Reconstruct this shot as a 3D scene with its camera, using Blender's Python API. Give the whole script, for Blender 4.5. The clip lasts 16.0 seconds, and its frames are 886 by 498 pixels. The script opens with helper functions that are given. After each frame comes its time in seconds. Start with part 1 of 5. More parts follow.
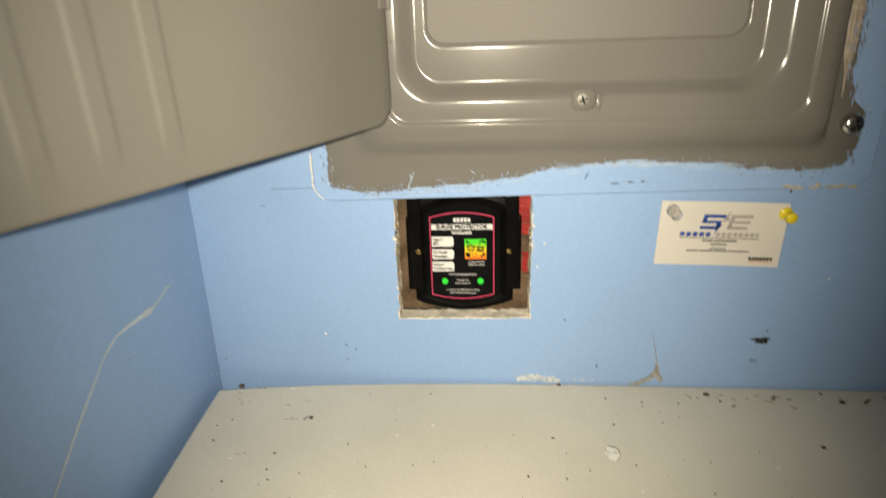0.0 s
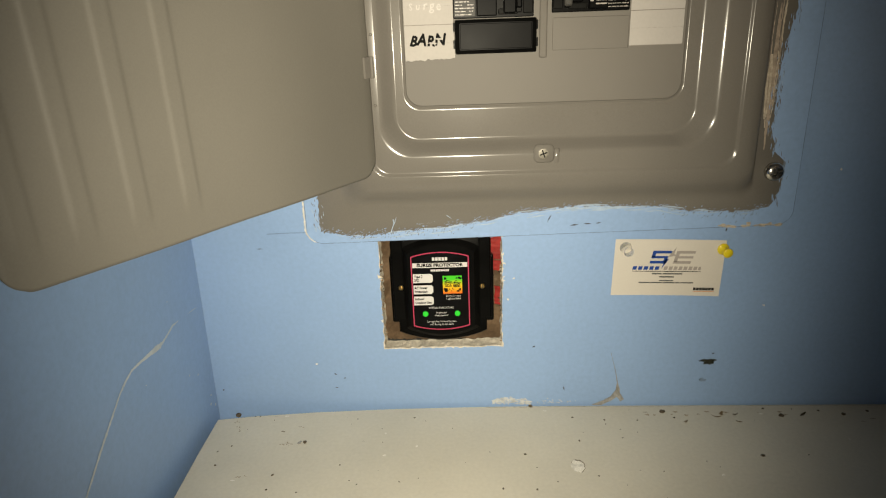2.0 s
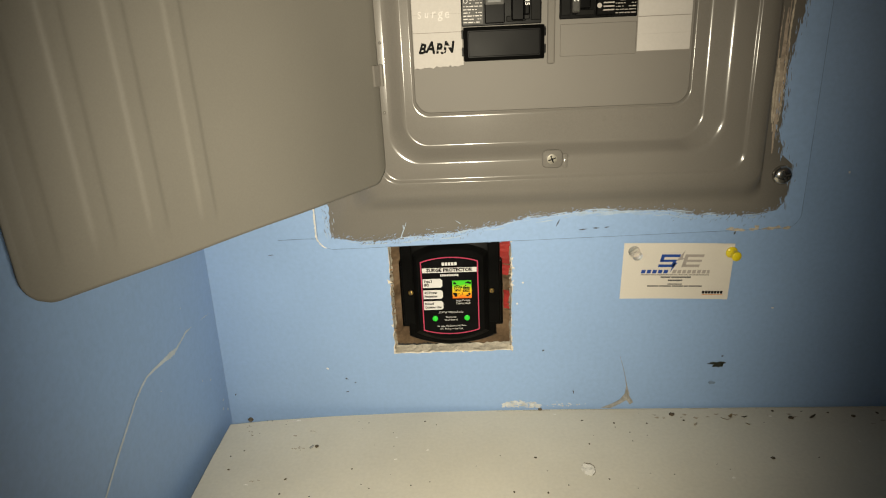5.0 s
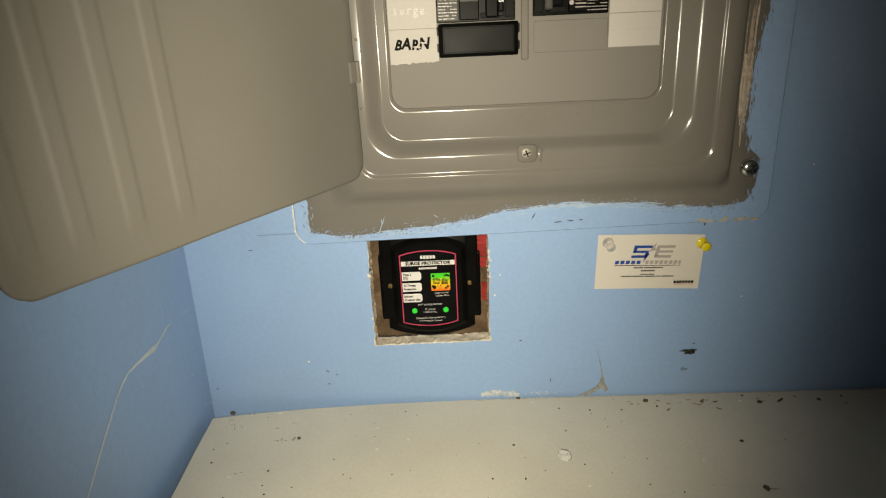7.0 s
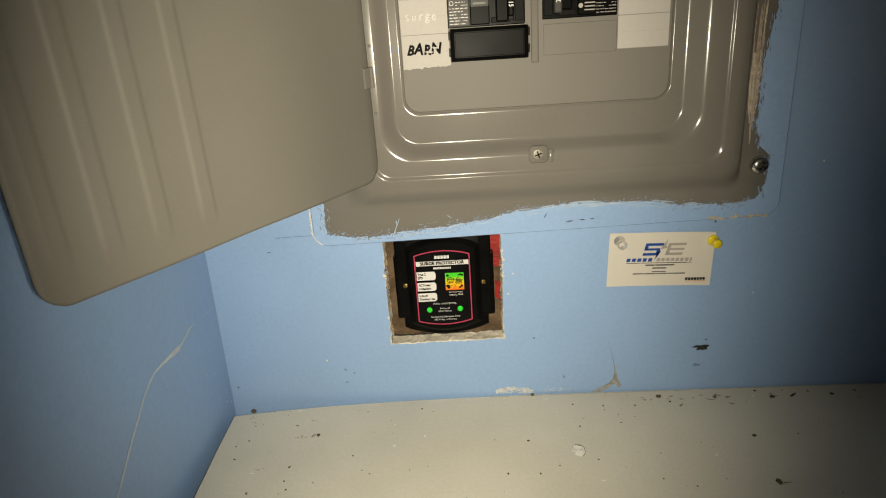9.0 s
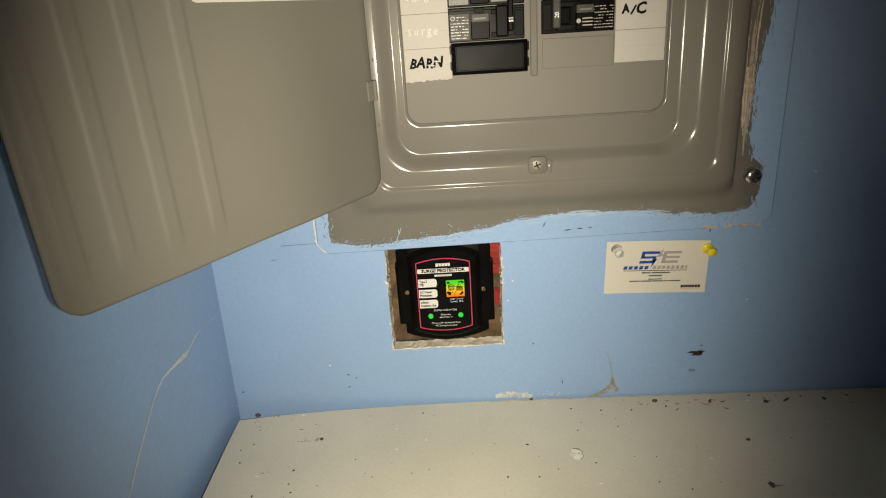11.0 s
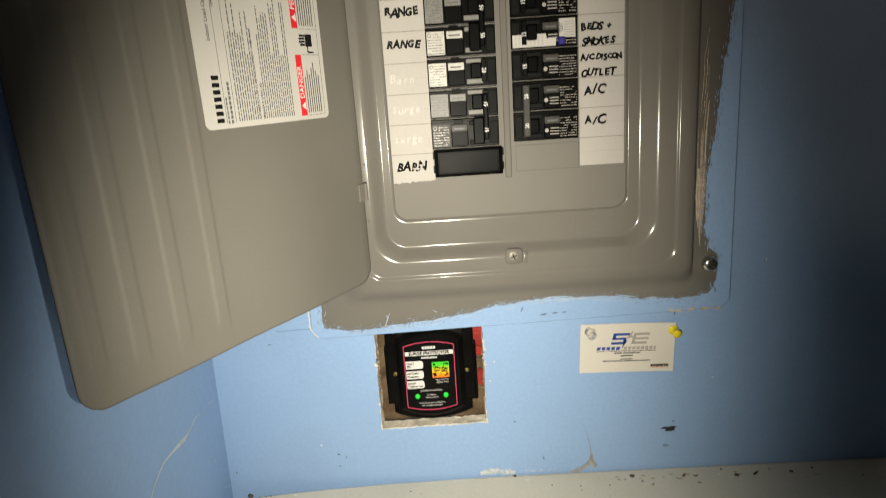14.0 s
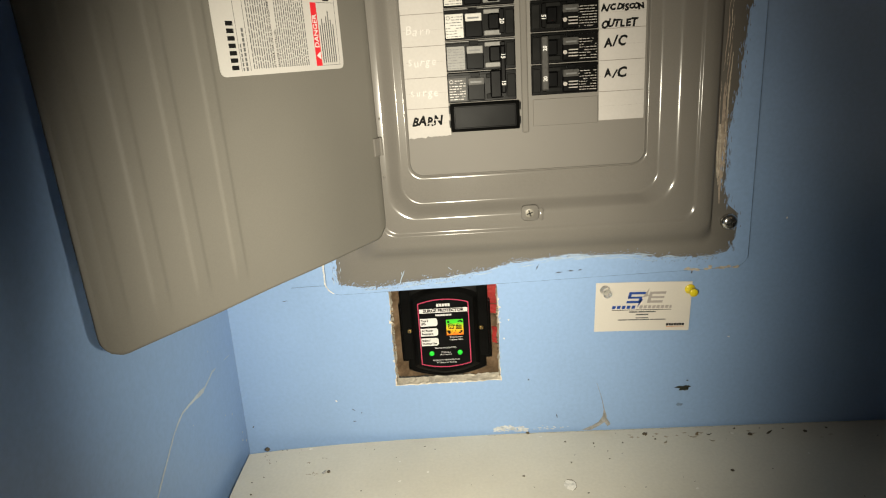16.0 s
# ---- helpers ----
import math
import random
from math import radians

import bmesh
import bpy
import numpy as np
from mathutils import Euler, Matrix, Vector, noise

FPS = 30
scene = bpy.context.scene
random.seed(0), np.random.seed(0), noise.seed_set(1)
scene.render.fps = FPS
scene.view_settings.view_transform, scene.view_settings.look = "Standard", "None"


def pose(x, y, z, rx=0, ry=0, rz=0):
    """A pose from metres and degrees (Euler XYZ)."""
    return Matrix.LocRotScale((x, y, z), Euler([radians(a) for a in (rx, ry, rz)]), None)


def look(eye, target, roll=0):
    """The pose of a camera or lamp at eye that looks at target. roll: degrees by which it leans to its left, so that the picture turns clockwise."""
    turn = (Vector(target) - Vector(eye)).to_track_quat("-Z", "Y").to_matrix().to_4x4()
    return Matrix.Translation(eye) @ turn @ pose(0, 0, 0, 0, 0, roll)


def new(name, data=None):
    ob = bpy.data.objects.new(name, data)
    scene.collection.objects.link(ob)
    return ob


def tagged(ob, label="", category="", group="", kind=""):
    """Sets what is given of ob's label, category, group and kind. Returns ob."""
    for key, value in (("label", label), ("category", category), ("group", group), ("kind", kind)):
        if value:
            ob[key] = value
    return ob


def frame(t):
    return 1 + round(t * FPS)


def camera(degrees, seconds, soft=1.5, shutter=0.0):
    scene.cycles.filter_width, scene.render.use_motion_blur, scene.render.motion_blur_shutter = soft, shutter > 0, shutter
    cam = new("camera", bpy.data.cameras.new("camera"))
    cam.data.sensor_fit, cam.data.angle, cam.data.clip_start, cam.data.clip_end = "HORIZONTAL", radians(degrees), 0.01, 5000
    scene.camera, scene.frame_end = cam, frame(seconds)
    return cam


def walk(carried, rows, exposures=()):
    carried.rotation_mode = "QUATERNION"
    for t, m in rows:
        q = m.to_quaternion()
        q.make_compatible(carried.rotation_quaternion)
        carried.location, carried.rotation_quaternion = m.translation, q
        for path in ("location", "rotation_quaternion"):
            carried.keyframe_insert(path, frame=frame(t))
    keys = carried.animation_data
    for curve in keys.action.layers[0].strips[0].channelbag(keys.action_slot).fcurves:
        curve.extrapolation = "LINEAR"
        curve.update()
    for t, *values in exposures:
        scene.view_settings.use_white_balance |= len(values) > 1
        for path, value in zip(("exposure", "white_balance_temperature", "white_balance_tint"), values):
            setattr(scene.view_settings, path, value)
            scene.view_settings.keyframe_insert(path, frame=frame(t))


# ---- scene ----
cam = camera(72.0, 16.0, 1.1, 0.5)
PATH = [
    (0, (0.233, -0.449, 1.299), (0.102, 1.408, 0.569), -1.1),
    (0.5, (0.239, -0.437, 1.289), (0.181, 1.37, 0.434), -1.5),
    (1, (0.252, -0.496, 1.327), (0.182, 1.372, 0.616), -1.4),
    (1.5, (0.24, -0.498, 1.326), (0.168, 1.379, 0.639), -1.2),
    (2, (0.235, -0.498, 1.325), (0.176, 1.395, 0.682), -1.3),
    (2.5, (0.235, -0.496, 1.329), (0.179, 1.401, 0.698), -1.2),
    (3, (0.233, -0.496, 1.331), (0.174, 1.399, 0.695), -1.6),
    (3.5, (0.229, -0.502, 1.329), (0.174, 1.393, 0.692), -1.9),
    (6, (0.233, -0.5, 1.333), (0.146, 1.39, 0.685), -1.8),
    (6.5, (0.22, -0.505, 1.336), (0.23, 1.385, 0.68), -1.2),
    (7, (0.236, -0.508, 1.335), (0.215, 1.375, 0.664), -1.9),
    (7.5, (0.243, -0.511, 1.338), (0.228, 1.359, 0.63), -2.8),
    (8, (0.242, -0.516, 1.335), (0.188, 1.358, 0.636), -3.3),
    (8.5, (0.236, -0.519, 1.339), (0.157, 1.36, 0.66), -3.2),
    (9, (0.235, -0.517, 1.341), (0.173, 1.363, 0.663), -3.0),
    (11.5, (0.233, -0.534, 1.351), (0.177, 1.35, 0.68), -2.9),
    (12, (0.239, -0.543, 1.349), (0.195, 1.345, 0.69), -3.6),
    (12.2, (0.229, -0.547, 1.361), (0.222, 1.373, 0.801), -3.6),
    (12.4, (0.219, -0.552, 1.377), (0.247, 1.416, 1.022), -3.2),
    (12.5, (0.217, -0.553, 1.393), (0.29, 1.425, 1.106), -2.4),
    (12.6, (0.213, -0.554, 1.398), (0.325, 1.431, 1.174), -2.2),
    (12.9, (0.242, -0.578, 1.409), (0.256, 1.418, 1.278), -1.8),
    (13, (0.254, -0.58, 1.411), (0.222, 1.412, 1.232), -2.2),
    (13.5, (0.24, -0.566, 1.395), (0.225, 1.403, 1.043), -2.9),
    (14, (0.239, -0.564, 1.383), (0.228, 1.38, 0.912), -3.0),
    (14.5, (0.241, -0.566, 1.377), (0.213, 1.364, 0.852), -2.9),
    (15, (0.24, -0.565, 1.372), (0.204, 1.358, 0.826), -2.9),
    (15.5, (0.24, -0.565, 1.37), (0.184, 1.353, 0.806), -3.1),
    (16, (0.234, -0.564, 1.369), (0.184, 1.356, 0.809), -3.0),
]
walk(cam, [(t, look(eye, target, roll)) for t, eye, target, roll in PATH],
     [(0.0, 0.20, 6550, 9), (0.5, -0.14, 6600, 8), (1.0, -0.34, 6680, 8), (1.5, -0.17, 6680, 8), (2.2, -0.08, 6680, 8), (3.5, -0.08, 6680, 8), (9.0, -0.14, 6680, 7), (12.0, 0.02, 6650, 8),
      (12.5, 0.40, 6800, 10), (13.0, 0.62, 6700, 10), (13.5, 0.32, 6400, 9), (14.2, 0.19, 6280, 8), (16.0, 0.21, 6400, 8)])

# ---- light and exposure ----
world = bpy.data.worlds.new("dim_room")
world.use_nodes = True
world.node_tree.nodes["Background"].inputs[0].default_value = (0.5, 0.45, 0.4, 1)
world.node_tree.nodes["Background"].inputs[1].default_value = 0.0
scene.world = world


def lamp(name, kind, m, power, colour, size=0.01, cone=100, blend=1.0):
    data = bpy.data.lights.new(name, kind)
    data.energy, data.color = power, colour
    if kind == "SPOT":
        data.spot_size, data.spot_blend, data.shadow_soft_size = radians(cone), blend, size
    else:
        data.shape, data.size = "DISK", size
    ob = new(name, data)
    ob.matrix_world = m
    return ob


# the torch that lights the place, held where the camera is; its beam is taller than wide
torch = lamp("torch", "SPOT", look((0.235, -0.492, 1.317), (0.203, 0.0, 1.202)) @ Matrix.Diagonal((0.645, 1.0, 1.0, 1)), 16.5, (1.0, 0.905, 0.715), 0.005, 110, 1.0)
# the weak warm lamp of the room behind
lamp("room_lamp", "AREA", look((0.95, -1.9, 2.25), (0.5, 0.0, 1.5)), 2.2, (1.0, 0.70, 0.44), 0.10)


# ---- materials ----
def nodes_of(m):
    m.use_nodes = True
    return m.node_tree.nodes, m.node_tree.links


def surface(name, base, rough=0.5, metal=0.0, vary=0.12, big=6.0, fine=120.0, bump=0.1, stain=None, coat=0.0, spread=0.15, depth=0.0006, spec=0.5):
    """A paint, metal, plastic or paper: two scales of variation in colour and gloss, and fine relief."""
    m = bpy.data.materials.new(name)
    n, l = nodes_of(m)
    b = n["Principled BSDF"]
    co = n.new("ShaderNodeTexCoord")
    n1, n2 = n.new("ShaderNodeTexNoise"), n.new("ShaderNodeTexNoise")
    n1.inputs["Scale"].default_value, n2.inputs["Scale"].default_value = big, fine
    n1.inputs["Detail"].default_value, n2.inputs["Detail"].default_value = 6, 4
    l.new(co.outputs["Object"], n1.inputs["Vector"])
    l.new(co.outputs["Object"], n2.inputs["Vector"])
    mix = n.new("ShaderNodeMix")
    mix.data_type = "RGBA"
    dark = stain or tuple(c * (1 - 2 * vary) for c in base)
    mix.inputs["A"].default_value = (*dark, 1)
    mix.inputs["B"].default_value = (*base, 1)
    ramp = n.new("ShaderNodeMapRange")
    ramp.inputs["From Min"].default_value, ramp.inputs["From Max"].default_value = 0.30, 0.56
    l.new(n1.outputs["Fac"], ramp.inputs["Value"])
    l.new(ramp.outputs["Result"], mix.inputs["Factor"])
    mul = n.new("ShaderNodeMix")
    mul.data_type, mul.blend_type = "RGBA", "MULTIPLY"
    mul.inputs["Factor"].default_value = 1
    g = n.new("ShaderNodeMapRange")
    g.inputs["From Min"].default_value, g.inputs["From Max"].default_value = 0.3, 0.7
    g.inputs["To Min"].default_value, g.inputs["To Max"].default_value = 1 - vary, 1 + vary * 0.5
    l.new(n2.outputs["Fac"], g.inputs["Value"])
    l.new(mix.outputs["Result"], mul.inputs["A"])
    l.new(g.outputs["Result"], mul.inputs["B"])
    l.new(mul.outputs["Result"], b.inputs["Base Color"])
    r = n.new("ShaderNodeMapRange")
    r.inputs["To Min"].default_value, r.inputs["To Max"].default_value = max(0.03, rough - spread), min(1, rough + spread)
    l.new(n1.outputs["Fac"], r.inputs["Value"])
    l.new(r.outputs["Result"], b.inputs["Roughness"])
    b.inputs["Metallic"].default_value = metal
    b.inputs["Coat Weight"].default_value = coat
    b.inputs["Specular IOR Level"].default_value = spec
    if bump:
        bm_ = n.new("ShaderNodeBump")
        bm_.inputs["Strength"].default_value, bm_.inputs["Distance"].default_value = bump, depth
        l.new(n2.outputs["Fac"], bm_.inputs["Height"])
        l.new(bm_.outputs["Normal"], b.inputs["Normal"])
    return m


def plain(name, base, rough=0.5, metal=0.0, glow=0.0, clear=0.0):
    m = bpy.data.materials.new(name)
    n, l = nodes_of(m)
    b = n["Principled BSDF"]
    b.inputs["Base Color"].default_value = (*base, 1)
    b.inputs["Roughness"].default_value, b.inputs["Metallic"].default_value = rough, metal
    b.inputs["Transmission Weight"].default_value = clear
    if glow:
        b.inputs["Emission Color"].default_value = (*base, 1)
        b.inputs["Emission Strength"].default_value = glow
    return m


BLUE = surface("blue_wall_paint", (0.262, 0.395, 0.640), 0.45, vary=0.055, big=5, fine=260, bump=0.10, spread=0.08, depth=0.0003)
SHELF = surface("cream_shelf_paint", (0.60, 0.565, 0.475), 0.55, vary=0.05, big=9, fine=320, bump=0.12, spread=0.1, depth=0.0003)
STEEL = surface("grey_enamel", (0.166, 0.155, 0.140), 0.17, vary=0.05, big=7, fine=900, bump=0.06, spread=0.04, depth=0.0001, spec=0.34)
PLATE = surface("satin_grey_enamel", (0.166, 0.155, 0.140), 0.55, vary=0.04, big=7, fine=1200, bump=0.15, spread=0.05, depth=0.0001, spec=0.22)
DOORM = surface("grey_enamel_door", (0.152, 0.143, 0.124), 0.58, vary=0.05, big=5, fine=900, bump=0.12, spread=0.06, depth=0.0001)
BLACK = surface("black_plastic", (0.0035, 0.0035, 0.0034), 0.34, vary=0.2, big=60, fine=700, bump=0.08, depth=0.0001, spec=0.06, spread=0.06)
BLACK2 = surface("black_glossy_plastic", (0.004, 0.004, 0.0042), 0.36, vary=0.2, big=40, fine=900, bump=0.06, depth=0.0001, spec=0.04, spread=0.05)
GREYP = surface("dark_grey_plastic", (0.011, 0.011, 0.0105), 0.44, vary=0.2, big=60, fine=800, bump=0.08, depth=0.0001, spec=0.04, spread=0.06)
STICK = surface("grey_print_sticker", (0.060, 0.058, 0.055), 0.42, vary=0.15, big=400, fine=1500, bump=0, spec=0.12)
STICKB = surface("bright_print_sticker", (0.50, 0.485, 0.455), 0.35, vary=0.06, big=300, fine=1500, bump=0, spec=0.3)
STICKP = surface("pale_sticker_and_glint", (0.21, 0.205, 0.195), 0.4, vary=0.12, big=300, fine=1500, bump=0, spec=0.2)
PAPER = surface("directory_paper", (0.445, 0.423, 0.403), 0.65, vary=0.03, big=20, fine=500, bump=0.1, depth=0.0002, spec=0.15)
CARD = surface("cream_card", (0.61, 0.575, 0.52), 0.5, vary=0.02, big=20, fine=600, bump=0.05, depth=0.0001)
LABELM = surface("white_label", (0.51, 0.49, 0.465), 0.4, vary=0.02, big=12, fine=600, bump=0.02, depth=0.0001)
INK = plain("black_ink", (0.008, 0.008, 0.008), 0.85)
INKB = plain("blue_ink", (0.035, 0.03, 0.25), 0.8)
for _ink in (INK, INKB):
    _ink.node_tree.nodes["Principled BSDF"].inputs["Specular IOR Level"].default_value = 0.12
FAINT = plain("faint_emboss", (0.515, 0.49, 0.47), 0.5)
GINK = plain("grey_ink", (0.10, 0.10, 0.10), 0.5)
LINE = plain("pale_grey_line", (0.22, 0.20, 0.18), 0.6)
WINK = plain("white_print", (0.62, 0.61, 0.60), 0.5)
RED = plain("red_print", (0.62, 0.02, 0.03), 0.45)
MAGENTA = plain("magenta_print", (0.42, 0.035, 0.09), 0.4)
NAVY = plain("blue_print", (0.015, 0.06, 0.29), 0.4)
SILVER = plain("grey_print", (0.34, 0.31, 0.29), 0.4)
ORANGE = plain("orange_print", (0.55, 0.22, 0.05), 0.5)
CHROME = surface("bright_screw_steel", (0.72, 0.70, 0.66), 0.22, 1.0, vary=0.1, big=300, fine=1500, bump=0.1, depth=0.0001)
BRASS = plain("brass", (0.62, 0.42, 0.14), 0.3, 1.0)
GYPSUM = surface("broken_gypsum", (0.74, 0.68, 0.58), 0.9, vary=0.18, big=90, fine=500, bump=0.9, depth=0.0015)
KRAFT = surface("kraft_paper", (0.31, 0.205, 0.12), 0.75, vary=0.22, big=30, fine=300, bump=0.5, depth=0.001)
REDP = surface("red_printed_paper", (0.34, 0.024, 0.02), 0.6, vary=0.25, big=60, fine=500, bump=0.3, depth=0.0006)
YELLOW = plain("yellow_plastic", (0.70, 0.56, 0.02), 0.28)
CLEARP = plain("clear_plastic", (0.93, 0.92, 0.90), 0.06, 0.0, 0.0, 0.88)
GREEN = plain("green_indicator", (0.02, 0.50, 0.03), 0.25, 0.0, 0.35)
CHIPW = surface("bare_plaster", (0.80, 0.77, 0.70), 0.85, vary=0.15, big=200, fine=900, bump=0.5, depth=0.0005)
TANP = surface("pale_tan_scrape", (0.40, 0.33, 0.265), 0.7, vary=0.2, big=150, fine=900, bump=0.4, depth=0.0004)
TAN = surface("tan_old_paint", (0.53, 0.465, 0.37), 0.7, vary=0.2, big=200, fine=900, bump=0.4, depth=0.0004)
SCUFF = surface("scuffed_plaster", (0.60, 0.62, 0.63), 0.85, vary=0.15, big=200, fine=900, bump=0.5, depth=0.0005)
SMUDGE = plain("grey_blue_smudge", (0.19, 0.27, 0.40), 0.7)
CRACK = plain("cracked_paint", (0.11, 0.17, 0.26), 0.8)
WEB = surface("dusty_cobweb", (0.34, 0.335, 0.32), 0.95, vary=0.2, big=300, fine=900, bump=0.3)
DIRT = surface("brown_grit", (0.11, 0.085, 0.055), 0.9, vary=0.3, big=300, fine=900, bump=0.5, depth=0.0006)
SPECK = plain("dark_speck", (0.05, 0.042, 0.033), 0.9)
HOLEDARK = surface("dark_greenish_hole", (0.030, 0.034, 0.022), 0.9, vary=0.3, big=300, fine=900, bump=0.5, depth=0.0006)
GAPGREY = plain("grey_gap_shade", (0.20, 0.185, 0.16), 0.9)
DARK = plain("dark_hollow", (0.03, 0.03, 0.028), 0.8)
PALEB = surface("pale_dry_brush", (0.36, 0.46, 0.60), 0.6, vary=0.1, big=200, fine=900, bump=0.2, depth=0.0002)
DULLS = surface("dull_screw_steel", (0.24, 0.225, 0.19), 0.5, 0.5, vary=0.15, big=300, fine=1500, bump=0.2, depth=0.0001)
WHITEW = surface("plain_white_paint", (0.6, 0.6, 0.58), 0.7, vary=0.04, big=3, fine=150, bump=0.1)

# the foil's shifting reflection is painted as a fixed orange to green gradient
HOLO = bpy.data.materials.new("hologram_foil")
_n, _l = nodes_of(HOLO)
_b = _n["Principled BSDF"]
_c, _s, _r = _n.new("ShaderNodeTexCoord"), _n.new("ShaderNodeSeparateXYZ"), _n.new("ShaderNodeValToRGB")
_k, _a = _n.new("ShaderNodeTexNoise"), _n.new("ShaderNodeMath")
_k.inputs["Scale"].default_value, _a.operation = 220, "MULTIPLY_ADD"
_l.new(_c.outputs["Generated"], _s.inputs[0])
_l.new(_c.outputs["Object"], _k.inputs["Vector"])
_l.new(_k.outputs["Fac"], _a.inputs[0])
_a.inputs[1].default_value = 0.35
_l.new(_s.outputs["Z"], _a.inputs[2])
_e = _r.color_ramp.elements
_e[0].position, _e[0].color = 0.20, (0.80, 0.16, 0.01, 1)
_e[1].position, _e[1].color = 1.10, (0.06, 0.62, 0.02, 1)
_q = _e.new(0.62)
_q.color = (0.78, 0.55, 0.01, 1)
_l.new(_a.outputs[0], _r.inputs["Fac"])
_l.new(_r.outputs["Color"], _b.inputs["Base Color"])
_b.inputs["Roughness"].default_value, _b.inputs["Metallic"].default_value = 0.45, 0.25


# ---- building helpers ----
def mesh_from(name, bm, material, smooth=False):
    bmesh.ops.recalc_face_normals(bm, faces=bm.faces)
    me = bpy.data.meshes.new(name)
    bm.to_mesh(me)
    bm.free()
    if smooth:
        me.polygons.foreach_set("use_smooth", [True] * len(me.polygons))
    if material:
        me.materials.append(material)
    return me


FINE_PRINT = ("small_print", "maker_mark", "warning_triangle", "name_bar", "dark_figure", "stamped_marks", "torn_paper")


def part(name, bm, material, parent, label="", smooth=False):
    me = bm if isinstance(bm, bpy.types.Mesh) else mesh_from(name, bm, material, smooth)
    ob = new(name, me)
    ob.parent = parent
    if label:
        ob["label"] = label
    if name in FINE_PRINT:
        ob["kind"] = "stuff"
    return ob


def thing(name, label, category, m=None, group="", kind="", data=None):
    ob = new(name, data)
    if data is None:
        ob.empty_display_size = 0.02
    if m is not None:
        ob.matrix_world = m
    return tagged(ob, label, category, group, kind)


def box(x0, x1, y0, y1, z0, z1, bevel=0.0, bm=None, seg=1):
    own = bmesh.new()
    bmesh.ops.create_cube(own, size=1, matrix=Matrix.Translation(((x0 + x1) / 2, (y0 + y1) / 2, (z0 + z1) / 2)) @ Matrix.Diagonal((abs(x1 - x0), abs(y1 - y0), abs(z1 - z0), 1)))
    if bevel:
        bmesh.ops.bevel(own, geom=own.edges[:], offset=bevel, segments=seg, profile=0.5, affect="EDGES")
    if bm is None:
        return own
    join(bm, own)
    return bm


def join(bm, other):
    me = bpy.data.meshes.new("tmp")
    other.to_mesh(me)
    other.free()
    bm.from_mesh(me)
    bpy.data.meshes.remove(me)


def loop_rr(x0, x1, z0, z1, r, y, n=7):
    """A rounded rectangle in the plane of y."""
    pts = []
    for cx, cz, a in ((x1 - r, z0 + r, -90), (x1 - r, z1 - r, 0), (x0 + r, z1 - r, 90), (x0 + r, z0 + r, 180)):
        for i in range(n):
            t = radians(a + 90 * i / (n - 1))
            pts.append((cx + r * math.cos(t), y, cz + r * math.sin(t)))
    return pts


def loft(loops, cap_last=True, cap_first=False):
    bm = bmesh.new()
    rows = [[bm.verts.new(p) for p in lp] for lp in loops]
    for a, b in zip(rows, rows[1:]):
        k = len(a)
        for i in range(k):
            bm.faces.new((a[i], a[(i + 1) % k], b[(i + 1) % k], b[i]))
    if cap_last:
        bm.faces.new(rows[-1])
    if cap_first:
        bm.faces.new(rows[0][::-1])
    return bm


def plate_rr(x0, x1, z0, z1, r, yb, yf, edge=0.0004, n=5):
    return loft([loop_rr(x0, x1, z0, z1, r, yb, n), loop_rr(x0, x1, z0, z1, r, yf + edge, n),
                 loop_rr(x0 + edge, x1 - edge, z0 + edge, z1 - edge, max(r - edge, 0.0002), yf, n)], True, True)


def lathe(profile, axis_m, seg=24):
    """Turned shape: profile of (radius, height), along the pose's z."""
    bm = bmesh.new()
    rows = []
    for r, h in profile:
        rows.append([bm.verts.new(axis_m @ Vector((r * math.cos(2 * math.pi * i / seg), r * math.sin(2 * math.pi * i / seg), h))) for i in range(seg)])
    for a, b in zip(rows, rows[1:]):
        for i in range(seg):
            bm.faces.new((a[i], a[(i + 1) % seg], b[(i + 1) % seg], b[i]))
    bm.faces.new(rows[0][::-1])
    bm.faces.new(rows[-1])
    return bm


def prism(points, y0, y1):
    """A flat outline of (x, z), from y0 to y1."""
    bm = bmesh.new()
    a = [bm.verts.new((x, y0, z)) for x, z in points]
    b = [bm.verts.new((x, y1, z)) for x, z in points]
    k = len(a)
    for i in range(k):
        bm.faces.new((a[i], a[(i + 1) % k], b[(i + 1) % k], b[i]))
    bm.faces.new(a)
    bm.faces.new(b[::-1])
    bmesh.ops.triangulate(bm, faces=[f for f in bm.faces if len(f.verts) > 4])
    return bm


FACE = Matrix(((1, 0, 0, 0), (0, 0, -1, 0), (0, 1, 0, 0), (0, 0, 0, 1)))  # drawing plane turned to face -y


def words(text, size, m, align="CENTER", squeeze=1.0, shear=0.0, bold=0.0, thick=0.00012):
    """A bmesh of the text in Blender's own font; m places its plane."""
    cu = bpy.data.curves.new("words", "FONT")
    cu.body, cu.size, cu.align_x, cu.align_y = text, size, align, "CENTER"
    cu.shear, cu.offset, cu.extrude, cu.resolution_u = shear, bold, thick, 2
    ob = bpy.data.objects.new("words", cu)
    scene.collection.objects.link(ob)
    me = bpy.data.meshes.new_from_object(ob.evaluated_get(bpy.context.evaluated_depsgraph_get()))
    bpy.data.objects.remove(ob)
    bpy.data.curves.remove(cu)
    me.transform(m @ Matrix.Diagonal((squeeze, 1, 1, 1)))
    bm = bmesh.new()
    bm.from_mesh(me)
    bpy.data.meshes.remove(me)
    return bm


